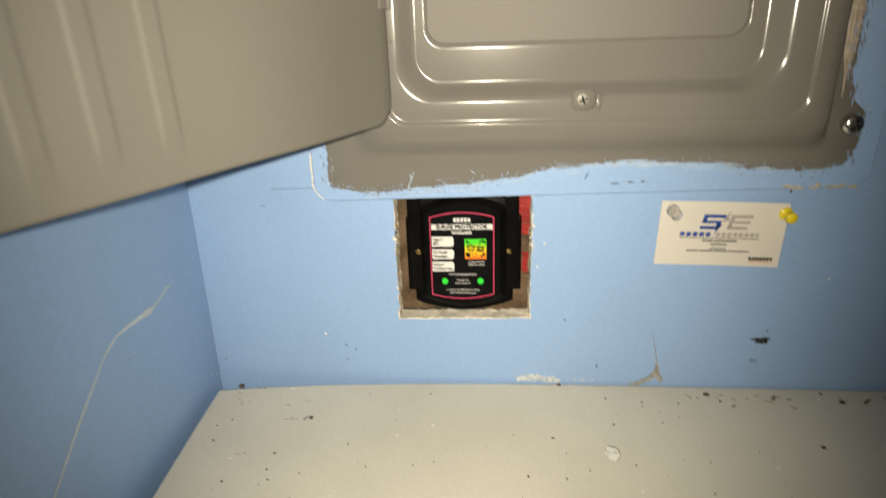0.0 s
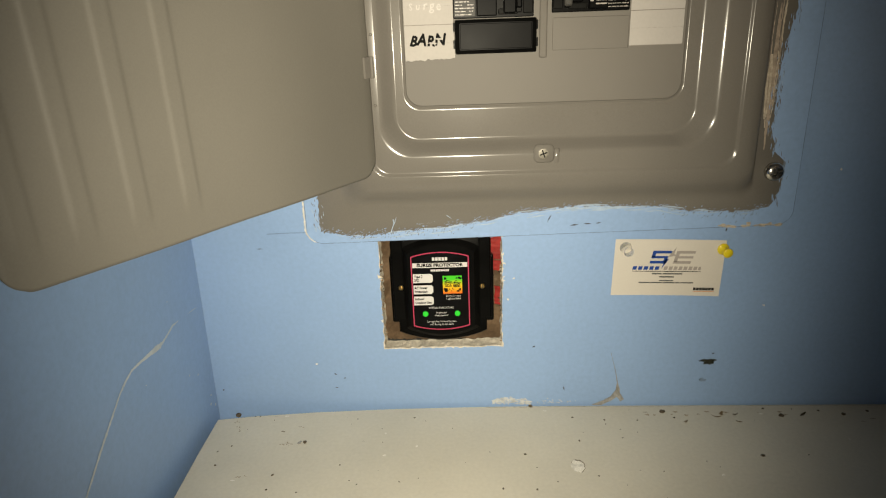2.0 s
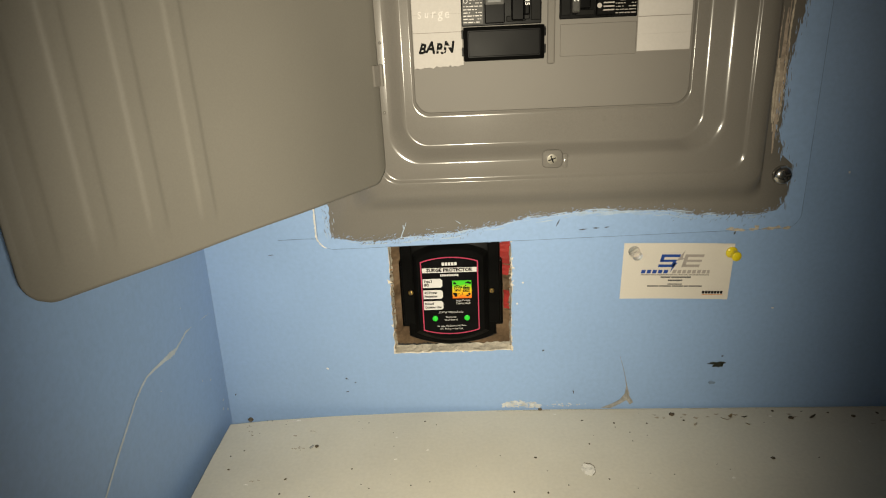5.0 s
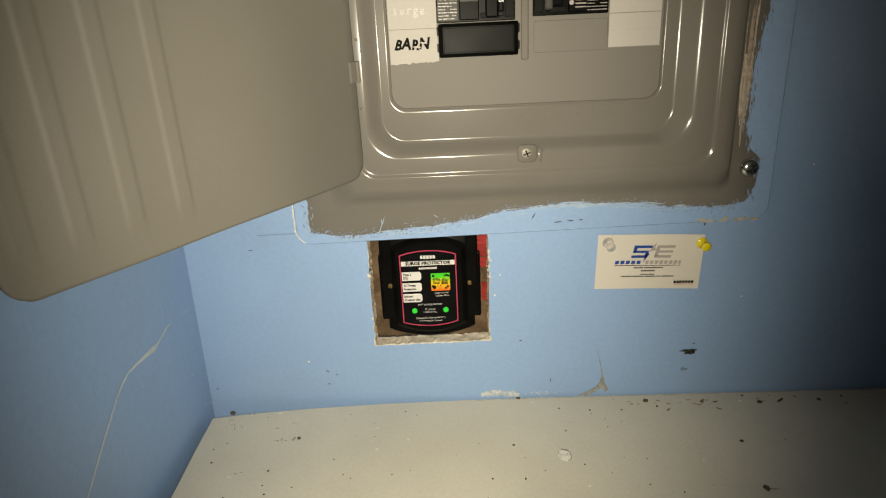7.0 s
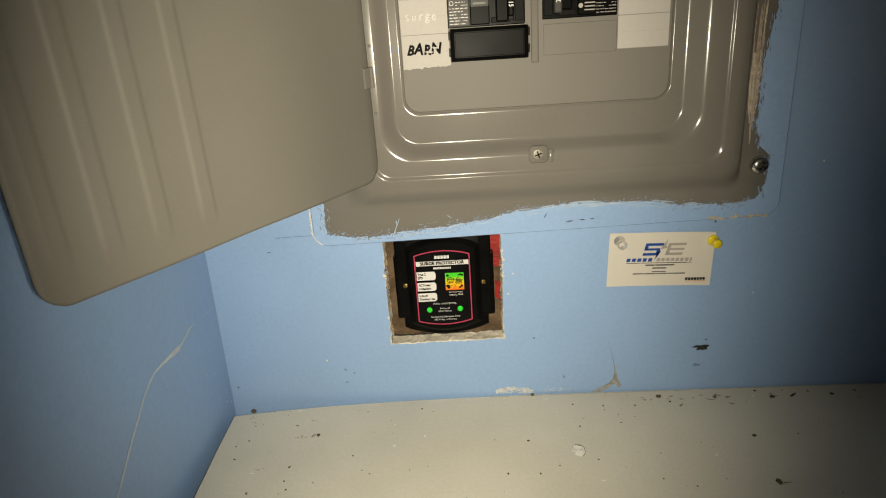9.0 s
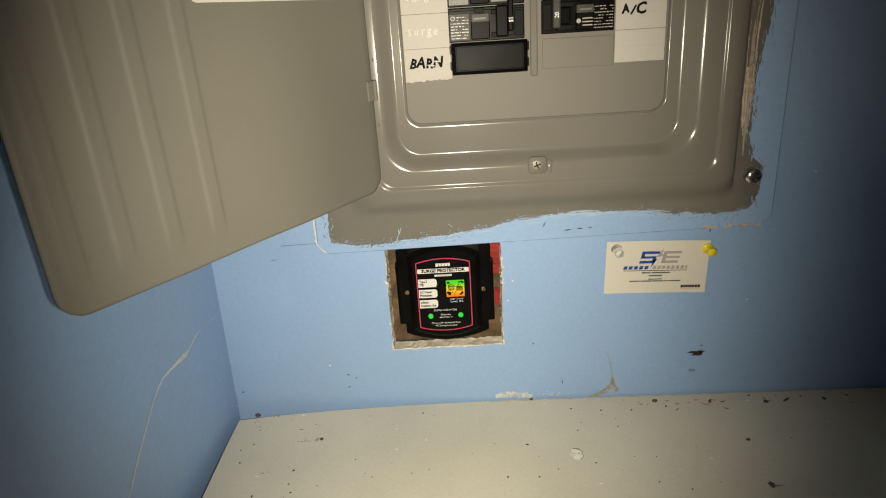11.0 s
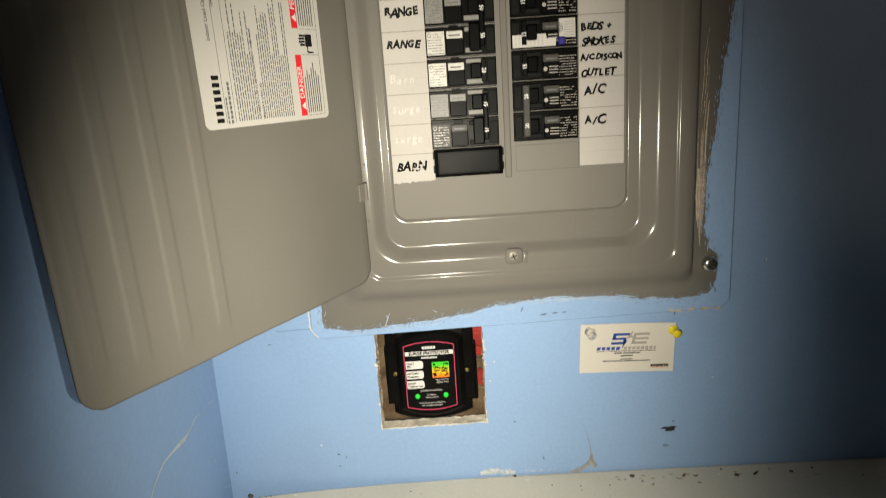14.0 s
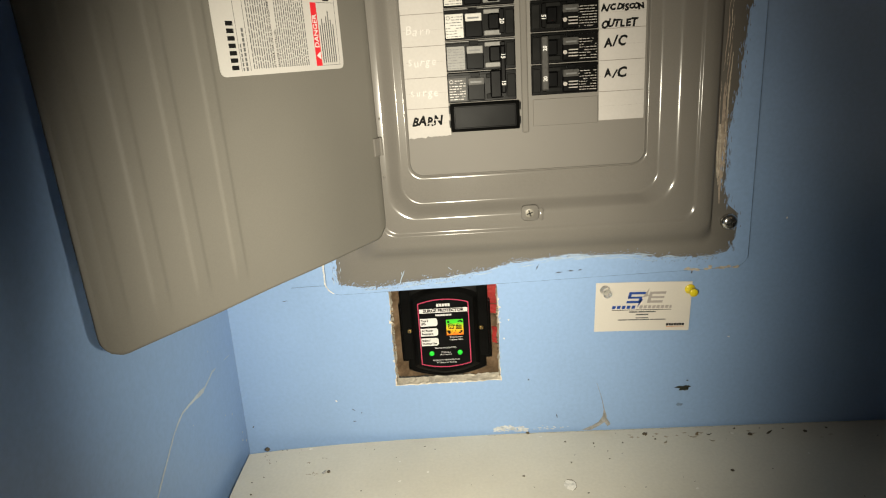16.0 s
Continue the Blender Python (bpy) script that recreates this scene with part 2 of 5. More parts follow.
def scrawl(text, size, x, z, y, rng, width=0.74, lean=0.22, bold=0.0003):
    """Handwriting: letters set one by one, each a little off."""
    bm = bmesh.new()
    for ch in text:
        adv = size * width * (0.85 if ch == "/" else 0.45 if ch in ".I " else 1.0)
        if ch != " ":
            s = size * rng.uniform(0.82, 1.15)
            m = Matrix.Translation((x + adv / 2, y, z + rng.uniform(-0.09, 0.09) * size)) @ FACE @ Matrix.Rotation(radians(rng.uniform(-10, 10)), 4, "Z")
            join(bm, words(ch, s, m, "CENTER", rng.uniform(0.84, 1.02), lean + rng.uniform(-0.1, 0.1), bold))
        x += adv
    return bm


def bars(rows, y, thick=0.0001):
    """Plain bars that stand for print too small to read: rows of (x0, x1, z, height)."""
    bm = bmesh.new()
    for x0, x1, z, h in rows:
        box(x0, x1, y - thick, y, z - h / 2, z + h / 2, bm=bm)
    return bm


def print_lines(x0, x1, z0, z1, n, rng, fill=0.5):
    step = (z1 - z0) / n
    return [(x0, x0 + (x1 - x0) * rng.uniform(0.6, 1.0), z0 + (i + 0.5) * step, step * fill) for i in range(n)]


def blot(cx, cz, rx, rz, y, rng, n=18, rag=0.35, thick=0.0003):
    pts = []
    for i in range(n):
        a = 2 * math.pi * i / n
        k = 1 + rng.uniform(-rag, rag)
        pts.append((cx + rx * k * math.cos(a), cz + rz * k * math.sin(a)))
    return prism(pts, y - thick * rng.uniform(0.5, 1.6), y + 0.0002)


# ---- the setting ----
HX0, HX1, HZ0, HZ1 = 0.1632, 0.2705, 1.0605, 1.1654   # the hole cut into the wall


def ragged_hole(rng, n=34):
    """The hole's edge, side by side, counter-clockwise from the lower left."""
    c = ((HX0 + 0.001, HZ0), (HX1 + 0.001, HZ0 + 0.002), (HX1, HZ1 + 0.001), (HX0, HZ1))
    sides = []
    for k in range(4):
        (xa, za), (xb, zb) = c[k], c[(k + 1) % 4]
        side = []
        for i in range(n + 1):
            t = i / n
            j = 0 if i in (0, n) else rng.uniform(-0.0006, 0.0006)
            side.append((xa + (xb - xa) * t + (j if k in (1, 3) else 0), za + (zb - za) * t + (j if k in (0, 2) else 0)))
        sides.append(side)
    return sides


def back_wall():
    rng = random.Random(3)
    sides = ragged_hole(rng)
    x0, x1, z0, z1 = -0.10, 2.30, 0.0, 2.40
    corner = ((x0, z0), (x1, z0), (x1, z1), (x0, z1))
    bm = bmesh.new()
    for y in (0.0, 0.0127):
        for k in range(4):
            (xa, za), (xb, zb) = corner[k], corner[(k + 1) % 4]
            n = len(sides[k]) - 1
            inner = [bm.verts.new((x, y, z)) for x, z in sides[k]]
            outer = [bm.verts.new((xa + (xb - xa) * i / n, y, za + (zb - za) * i / n)) for i in range(n + 1)]
            for i in range(n):
                bm.faces.new((inner[i], inner[i + 1], outer[i + 1], outer[i]))
    bmesh.ops.remove_doubles(bm, verts=bm.verts[:], dist=1e-5)
    wall = thing("wall_back", "light blue painted drywall with a rough square hole", "wall", kind="structure", data=mesh_from("wall_back", bm, BLUE))
    # broken gypsum round the cut
    ring = [p for s in sides for p in s[:-1]]
    k = len(ring)
    cx, cz = (HX0 + HX1) / 2, (HZ0 + HZ1) / 2
    bm = bmesh.new()
    loops = []
    for y, grow in ((-0.0004, 0.0007), (-0.0003, -0.0004), (0.005, -0.0004), (0.010, -0.0008), (0.0127, -0.0012)):
        lp = []
        for x, z in ring:
            g = grow + rng.uniform(-0.0005, 0.0005)
            if grow > 0 and z > cz - 0.045:
                g -= 0.0008
            if z > cz + 0.047:
                g = 0.0006
            lp.append(bm.verts.new((x + g * (1 if x > cx else -1) * (abs(x - cx) > 0.049), max(y, 0.0006) if z > cz + 0.047 else y, z + g * (1 if z > cz else -1) * (abs(z - cz) > 0.047))))
        loops.append(lp)
    for a, b in zip(loops, loops[1:]):
        for i in range(k):
            bm.faces.new((a[i], a[(i + 1) % k], b[(i + 1) % k], b[i]))
    part("cut_edge", bm, GYPSUM, wall, "crumbling bare gypsum edge")
    # torn flaps of face paper and a ragged dark backing edge
    bm = bmesh.new()
    for _ in range(34):
        side = rng.choice((0, 1, 1, 3))
        x, z = rng.choice(sides[side])
        s = rng.uniform(0.0008, 0.0026)
        p = [bm.verts.new((x + rng.uniform(-s, s), rng.uniform(-0.0018, 0.0), z + rng.uniform(-s, s))) for _ in range(4)]
        bm.faces.new(p)
    part("torn_paper", bm, GYPSUM, wall)
    for shade in (KRAFT, DIRT):
        bm = bmesh.new()
        for _ in range(46):
            side = rng.choice((1, 1, 3, 3, 3, 0))
            x, z = rng.choice(sides[side])
            if z > HZ1 - 0.012:
                continue
            inward = (-1 if side == 1 else 1) * (side != 0)
            s, h = rng.uniform(0.0010, 0.0034), rng.uniform(0.0004, 0.0016)
            d = rng.uniform(0.0030, 0.0110)
            p = [bm.verts.new(q) for q in ((x - inward * 0.0004, d, z - h), (x + inward * s * 0.7, d + rng.uniform(-0.002, 0.002), z - h * 0.4), (x + inward * s, d, z + rng.uniform(-h, h) + (s if side == 0 else 0)), (x - inward * 0.0004, d, z + h))]
            bm.faces.new(p)
        tagged(part("torn_fibre", bm, shade, wall, "torn brown paper fibres"), kind="stuff")
    bm = bmesh.new()
    n = 60
    lo = [bm.verts.new((HX0 + (HX1 - HX0) * i / n, 0.0135, HZ0 - 0.004)) for i in range(n + 1)]
    hi = [bm.verts.new((HX0 + (HX1 - HX0) * i / n, 0.0135, HZ0 + 0.0022 + rng.uniform(-0.0006, 0.0009) + 0.0012 * noise.noise((i * 0.21, 0, 0)))) for i in range(n + 1)]
    for i in range(n):
        bm.faces.new((lo[i], lo[i + 1], hi[i + 1], hi[i]))
    part("backing_edge", bm, DARK, wall, "dark torn backing paper")
    return wall


wall = back_wall()


def slab(name, label, category, x0, x1, y0, y1, z0, z1, material):
    return thing(name, label, category, kind="structure", data=mesh_from(name, box(x0, x1, y0, y1, z0, z1), material))


wall_left = slab("wall_left", "light blue painted side wall with a long scratch", "wall", -0.10, 0.0015, -2.6, -0.0005, 0.0, 2.40, BLUE)
slab("wall_right", "plain blue wall", "wall", 2.20, 2.30, -2.6, -0.0005, 0.0, 2.40, BLUE)
# an unseen partition behind, added to block the room lamp's light below its top
shade_wall = thing("shade_partition", "unseen white low partition added to shade the room lamp", "wall", pose(0.75, -0.95, 0, 0, 0, -14), kind="structure", data=mesh_from("shade_partition", box(-0.62, 1.30, -0.05, 0.05, 0.0, 1.72), WHITEW))
slab("wall_behind", "plain white wall", "wall", -0.10, 2.30, -2.70, -2.6005, 0.0, 2.40, WHITEW)
slab("floor", "plain dull floor", "floor", -0.10, 2.30, -2.70, 0.0127, -0.10, -0.0005, SHELF)
slab("ceiling", "plain white ceiling", "ceiling", -0.10, 2.30, -2.70, 0.0127, 2.4005, 2.50, WHITEW)


def cavity():
    """Crumpled kraft paper in the hollow behind the hole."""
    rng = random.Random(8)
    bm = bmesh.new()
    nx, nz = 30, 30
    g = [[bm.verts.new((0.150 + 0.136 * i / nx, 0.036 + 0.010 * noise.noise((i * 0.35, j * 0.22, 3)) - 0.017 * (abs(i - nx / 2) / (nx / 2)) ** 3, 1.045 + 0.135 * j / nz)) for i in range(nx + 1)] for j in range(nz + 1)]
    for j in range(nz):
        for i in range(nx):
            bm.faces.new((g[j][i], g[j][i + 1], g[j + 1][i + 1], g[j + 1][i]))
    bmesh.ops.solidify(bm, geom=bm.faces[:], thickness=0.0008)
    ob = thing("insulation_paper", "crumpled brown kraft paper facing with red print", "paper", kind="structure", data=mesh_from("insulation_paper", bm, KRAFT, True))
    for z0, z1, x0, x1 in ((1.140, 1.163, 0.2615, 0.2705), (1.129, 1.139, 0.2630, 0.2710), (1.096, 1.114, 0.2650, 0.2715)):
        bm = bmesh.new()
        n = 10
        a = [bm.verts.new((x0 + rng.uniform(-0.0006, 0.0006), 0.0185 + 0.002 * noise.noise((i, z0, 0)), z0 + (z1 - z0) * i / n)) for i in range(n + 1)]
        b = [bm.verts.new((x1, 0.0150, z0 + (z1 - z0) * i / n + rng.uniform(-0.0005, 0.0005))) for i in range(n + 1)]
        for i in range(n):
            bm.faces.new((a[i], b[i], b[i + 1], a[i + 1]))
        part("red_stripe", bm, REDP, ob, "red printed band")
    bm = box(0.14, 0.30, 0.055, 0.060, 1.03, 1.19)
    part("cavity_back", bm, DARK, ob)


cavity()


def shelf():
    rng = random.Random(5)
    back = [(0.0088, -0.0215), (0.045, -0.0165), (0.10, -0.0108), (0.17, -0.0062), (0.25, -0.0034), (0.32, -0.0024), (0.60, -0.0022), (1.30, -0.0022)]
    pts = [(0.0165, -0.35)] + [(0.0145, -0.14), (0.0110, -0.07)] + back + [(1.30, -0.35)]
    bm = bmesh.new()
    top = [bm.verts.new((x, y, 1.0)) for x, y in pts]
    low = [bm.verts.new((x, y, 0.981)) for x, y in pts]
    k = len(pts)
    for i in range(k):
        bm.faces.new((top[i], top[(i + 1) % k], low[(i + 1) % k], low[i]))
    f = bm.faces.new(top)
    bm.faces.new(low[::-1])
    bmesh.ops.bevel(bm, geom=[e for e in f.edges], offset=0.0012, segments=2, profile=0.5, affect="EDGES")
    ob = thing("shelf", "cream painted wooden shelf, worn and gritty", "shelf", data=mesh_from("shelf", bm, SHELF))
    return ob


board = shelf()


def gap_shade():
    """A thin dark strip painting the gap's shade where the shelf meets the wall."""
    rng = random.Random(15)
    back = [(0.0088, -0.0215), (0.045, -0.0165), (0.10, -0.0108), (0.17, -0.0062), (0.25, -0.0034), (0.32, -0.0024), (0.60, -0.0022), (1.30, -0.0022)]
    bm = bmesh.new()
    for (xa, ya), (xb, yb) in zip(back, back[1:]):
        n = max(6, int((xb - xa) / 0.006))
        for i in range(n):
            u, v = i / n, (i + 1) / n
            w = 0.0003 + 0.0004 * abs(noise.noise((xa * 40 + i * 0.4, 2, 0)))
            if xa > 0.24 and rng.random() < 0.93:
                f = lambda t: (xa + (xb - xa) * t, ya + (yb - ya) * t)
                bm.faces.new([bm.verts.new((x, y + o, 1.0002)) for (x, y), o in ((f(u), -0.0012 - w), (f(v), -0.0012 - w), (f(v), -0.0012), (f(u), -0.0012))])
    tagged(part("gap_shade", bm, GAPGREY, board, "thin painted shade of the gap along the back edge"), kind="stuff")


gap_shade()
slab("cabinet_back", "plain panel under the shelf", "panel", 0.02, 1.29, -0.33, -0.30, 0.0, 0.9805, WHITEW)

# ---- the breaker panel ----
PX, PZ = 0.307, 1.168
panel = thing("breaker_panel", "grey enamelled steel breaker panel, open, edges smeared with blue wall paint", "electrical panel", pose(PX, 0, PZ, 0, -0.7, 0))


def PL(x0, x1, z0, z1, r, y, n=9):
    return loop_rr(x0 - PX, x1 - PX, z0 - PZ, z1 - PZ, r, y, n)


def panel_cover():
    top = 1.93
    steps = [  # left, right, bottom, inset of the top, radius, y
        (0.104, 0.5100, 1.1688, 0.000, 0.014, -0.0005), (0.104, 0.5100, 1.1688, 0.000, 0.014, -0.0038),
        (0.1046, 0.5094, 1.1694, 0.0006, 0.014, -0.0045),
        (0.136, 0.4742, 1.196, 0.026, 0.011, -0.0047), (0.140, 0.4722, 1.200, 0.030, 0.012, -0.0056),
        (0.145, 0.4706, 1.205, 0.035, 0.013, -0.0090), (0.150, 0.4690, 1.210, 0.040, 0.014, -0.0135),
        (0.155, 0.4665, 1.215, 0.045, 0.014, -0.0160), (0.161, 0.4600, 1.221, 0.051, 0.015, -0.0170),
        (0.1641, 0.4537, 1.2241, 0.0546, 0.015, -0.0172), (0.1645, 0.4532, 1.2245, 0.055, 0.015, -0.0171), (0.1652, 0.4525, 1.2252, 0.056, 0.015, -0.0167),
        (0.1664, 0.4514, 1.2264, 0.057, 0.015, -0.0158), (0.1672, 0.4507, 1.2272, 0.058, 0.015, -0.0156), (0.1685, 0.4496, 1.2285, 0.059, 0.016, -0.0156),
        (0.1733, 0.4370, 1.2392, 0.0694, 0.024, -0.0156), (0.1738, 0.4362, 1.2398, 0.070, 0.024, -0.0155), (0.1752, 0.4346, 1.2414, 0.072, 0.025, -0.0151),
        (0.1770, 0.4318, 1.2435, 0.074, 0.025, -0.0136), (0.1800, 0.4276, 1.2465, 0.077, 0.024, -0.0098),
        (0.1832, 0.4236, 1.2494, 0.080, 0.022, -0.0067), (0.1840, 0.4226, 1.2502, 0.082, 0.021, -0.0060),
        (0.1848, 0.4216, 1.2510, 0.083, 0.020, -0.0055), (0.1856, 0.4207, 1.2518, 0.085, 0.019, -0.0052),
        (0.1864, 0.4198, 1.2526, 0.086, 0.018, -0.0050), (0.1868, 0.4194, 1.2530, 0.0865, 0.018, -0.0050),
        (0.1872, 0.4190, 1.2536, 0.087, 0.018, -0.0050), (0.1926, 0.4114, 1.2746, 0.0980, 0.013, -0.0050),
        (0.1932, 0.4108, 1.2762, 0.0990, 0.013, -0.0050), (0.1938, 0.4102, 1.2770, 0.100, 0.013, -0.0045)]
    loops = [PL(a, b, c, top - d, r, y, 13) for a, b, c, d, r, y in steps]
    # the sheared lower edge runs a little steeper than the presswork
    loops[:3] = [[(x, y, z + 0.017 * x if z < 0.1 else z) for x, y, z in lp] for lp in loops[:3]]
    bm = loft(loops, False, True)
    part("cover", bm, STEEL, panel, "grey enamel pressed steel cover", True)
    part("dead_front", loft([PL(0.1936, 0.4104, 1.2766, 1.831, 0.013, -0.0030), PL(0.1947, 0.4092, 1.2780, 1.829, 0.012, -0.0034), PL(0.1952, 0.4087, 1.2786, 1.828, 0.012, -0.0042)], True, False), PLATE, panel)


panel_cover()
# pressed rib between the two rows of breakers, and the blank knock-out beneath the right row
bm = bmesh.new()
box(0.2985 - PX, 0.3045 - PX, -0.0066, -0.0036, 1.312 - PZ, 1.82 - PZ, 0.0014, bm, 3)
part("centre_rib", bm, STEEL, panel)
part("knock_out", plate_rr(0.3085 - PX, 0.366 - PX, 1.317 - PZ, 1.3405 - PZ, 0.0008, -0.0042, -0.0048), PLATE, panel)
# stamped marks too worn to read
rngp = random.Random(4)
bm = bmesh.new()
for i in range(7):
    if i != 1:
        box(0.343 + i * 0.0062 - PX, 0.3455 + i * 0.0062 + rngp.uniform(0, 0.0012) - PX, -0.0051, -0.0040, 1.2665 - PZ, 1.2705 - PZ, 0.0005, bm)
part("stamped_marks", bm, STEEL, panel)
# dimple round the lower cover screw
part("screw_boss", plate_rr(0.2942 - PX, 0.3105 - PX, 1.2326 - PZ, 1.2472 - PZ, 0.0042, -0.0150, -0.0167, 0.0011), STEEL, panel, "", True)
part("boss_lip", plate_rr(0.3100 - PX, 0.3150 - PX, 1.2318 - PZ, 1.2440 - PZ, 0.0022, -0.0150, -0.0161, 0.0010), STEEL, panel, "", True)


def screw(parent, x, z, y, r=0.0062, dome=0.0026, slot=DARK):
    m = Matrix.Translation((x - PX, y, z - PZ)) @ pose(0, 0, 0, 90, 0, 0)
    sc = part("screw", lathe([(r, 0), (r, dome * 0.35), (r * 0.92, dome * 0.6), (r * 0.7, dome * 0.88), (r * 0.4, dome), (0.0002, dome * 1.02)], m, 20), CHROME, parent, "bright steel screw", True)
    bm = bmesh.new()
    for a in (20, 110):
        own = box(-r * 0.62, r * 0.62, -0.0005, 0.0005, dome * 0.93, dome * 1.08)
        own.transform(m @ Matrix.Rotation(radians(a), 4, "Z"))
        join(bm, own)
    part("slot", bm, slot, sc)
    return sc


screw(panel, 0.3020, 1.2398, -0.0161, 0.0050, 0.0008, GREYP).data.materials[0] = DULLS
for nz in (1.281, 1.333):
    part("nub", lathe([(0.0012, 0), (0.0011, 0.0003), (0.0006, 0.0005), (0.0001, 0.0006)], Matrix.Translation((0.1712 - PX, -0.0156, nz - PZ)) @ pose(0, 0, 0, 90), 10), STEEL, panel, "", True)
screw(panel, 0.4890, 1.2180, -0.0047, 0.0078, 0.0058)
screw(panel, 0.4890, 1.5880, -0.0047, 0.0078, 0.0058)
screw(panel, 0.1210, 1.2180, -0.0047, 0.0060, 0.0045)
# catch for the door's latch
lat = part("latch_slot", loft([PL(0.4365, 0.4465, 1.568, 1.606, 0.001, -0.0150), PL(0.4365, 0.4465, 1.568, 1.606, 0.001, -0.0178), PL(0.4378, 0.4452, 1.5694, 1.6046, 0.0008, -0.0178), PL(0.4378, 0.4452, 1.5694, 1.6046, 0.0008, -0.0160)]), BLACK, panel, "black latch slot")
part("catch", plate_rr(0.4382 - PX, 0.4420 - PX, 1.570 - PZ, 1.594 - PZ, 0.001, -0.0160, -0.0168), GREYP, lat)


def curve_at(knots, t):
    for (a, va), (b, vb) in zip(knots, knots[1:]):
        if t <= b:
            k = (t - a) / (b - a)
            k = k * k * (3 - 2 * k)
            return va + (vb - va) * k
    return knots[-1][1]


def overpaint():
    """Blue wall paint lapped over the cover's rim, with brushed ragged edges."""
    low = [(0.100, 1.178), (0.118, 1.176), (0.146, 1.172), (0.213, 1.177), (0.253, 1.182), (0.287, 1.189), (0.335, 1.1932), (0.395, 1.1912), (0.430, 1.1862), (0.472, 1.1850), (0.488, 1.1885), (0.496, 1.1960), (0.515, 1.199)]
    right = [(1.165, 0.490), (1.193, 0.4940), (1.210, 0.4968), (1.225, 0.4958), (1.237, 0.487), (1.253, 0.4832), (1.295, 0.4828), (1.320, 0.486), (1.344, 0.490), (1.391, 0.4935), (1.425, 0.4985), (1.476, 0.505), (1.527, 0.5085), (1.95, 0.509)]
    rng = random.Random(11)
    y0, y1 = -0.0046, -0.0052

    def strip(pairs):
        bm = bmesh.new()
        for y in (y1,):
            a = [bm.verts.new((p[0] - PX, y, p[1] - PZ)) for p, q in pairs]
            b = [bm.verts.new((q[0] - PX, y + 0.0003, q[1] - PZ)) for p, q in pairs]
            for i in range(len(a) - 1):
                bm.faces.new((a[i], a[i + 1], b[i + 1], b[i]))
        return bm
    n = 420
    rows, edge = [], []
    for i in range(n + 1):
        x = 0.1046 + 0.4048 * i / n
        z = curve_at(low, x) + 0.0010 * noise.noise((x * 160, 1, 0)) + 0.0013 * noise.noise((x * 600, 2, 0)) + rng.uniform(-0.0006, 0.0006)
        k = max(0.0, (0.118 - x) / 0.014, (x - 0.496) / 0.014)
        e = 1.1695 + 0.017 * (x - PX) + 0.014 * (1 - math.sqrt(max(0.0, 1 - min(1, k) ** 2)))
        edge.append((x, e))
        rows.append(((x, e), (x, max(z, e + 0.001))))
    part("overpaint", strip(rows), BLUE, panel, "blue paint brushed over the rim")
    n = 500
    rows = []
    for i in range(n + 1):
        z = 1.183 + 0.74 * i / n
        x = curve_at(right, z) + 0.0011 * noise.noise((z * 140, 5, 0)) + 0.0006 * noise.noise((z * 900, 6, 0)) + rng.uniform(-0.0002, 0.0002)
        rows.append(((0.5094, z), (min(x, 0.5092), z)))
    part("overpaint", strip(rows), BLUE, panel, "blue paint brushed over the rim")
    n = 300
    rows = []
    for i in range(n + 1):
        z = 1.176 + 0.75 * i / n
        rows.append(((0.1046, z), (0.1160 + 0.0016 * noise.noise((z * 150, 9, 0)) + rng.uniform(-0.0005, 0.0005), z)))
    part("overpaint", strip(rows), BLUE, panel, "blue paint brushed over the rim")
    # pale dry-brush strokes along the paint's edge
    bm = bmesh.new()
    for k in range(90):
        x0 = rng.uniform(0.12, 0.47) if k % 3 else rng.uniform(0.29, 0.40)
        off, w, n = rng.uniform(-0.0045, 0.0012), rng.uniform(0.00015, 0.0006), 8
        length, slope = rng.uniform(0.004, 0.026), rng.uniform(-0.05, 0.10)
        a, b = [], []
        for i in range(n + 1):
            x = x0 + length * i / n
            z = curve_at(low, x) + off + slope * (x - x0)
            ww = w * math.sin(math.pi * (0.08 + 0.84 * i / n)) * rng.uniform(0.6, 1.2)
            a.append(bm.verts.new((x - PX, -0.0054 - 0.000004 * k, z - ww - PZ)))
            b.append(bm.verts.new((x - PX, -0.0054 - 0.000004 * k, z + ww - PZ)))
        for i in range(n):
            bm.faces.new((a[i], a[i + 1], b[i + 1], b[i]))
    tagged(part("brush_stroke", bm, PALEB, panel, "pale dry-brushed streaks"), kind="stuff")
    # dry-brush flecks and pale scrapes past the paint's edge
    bm = bmesh.new()
    for _ in range(420):
        x = rng.uniform(0.112, 0.495)
        z = curve_at(low, x) + abs(rng.gauss(0, 0.0022))
        if 0.20 < x < 0.30 and rng.random() < 0.3:
            z += 0.001
        join_quad(bm, x, z, rng.uniform(0.0004, 0.0022), rng.uniform(0.0002, 0.0006), rng.uniform(0.1, 0.7), -0.0051)
    tagged(part("paint_fleck", bm, BLUE, panel), kind="stuff")
    bm = bmesh.new()
    for _ in range(210):
        x = rng.uniform(0.14, 0.25) if rng.random() < 0.6 else rng.uniform(0.4, 0.48)
        z = max(curve_at(low, x) - abs(rng.gauss(0, 0.0030)), 1.1706)
        join_quad(bm, x, z, rng.uniform(0.0006, 0.0026), rng.uniform(0.0002, 0.0005), rng.uniform(0.7, 1.3), -0.0055)
    tagged(part("bare_fleck", bm, STEEL, panel), kind="stuff")
    bm = bmesh.new()
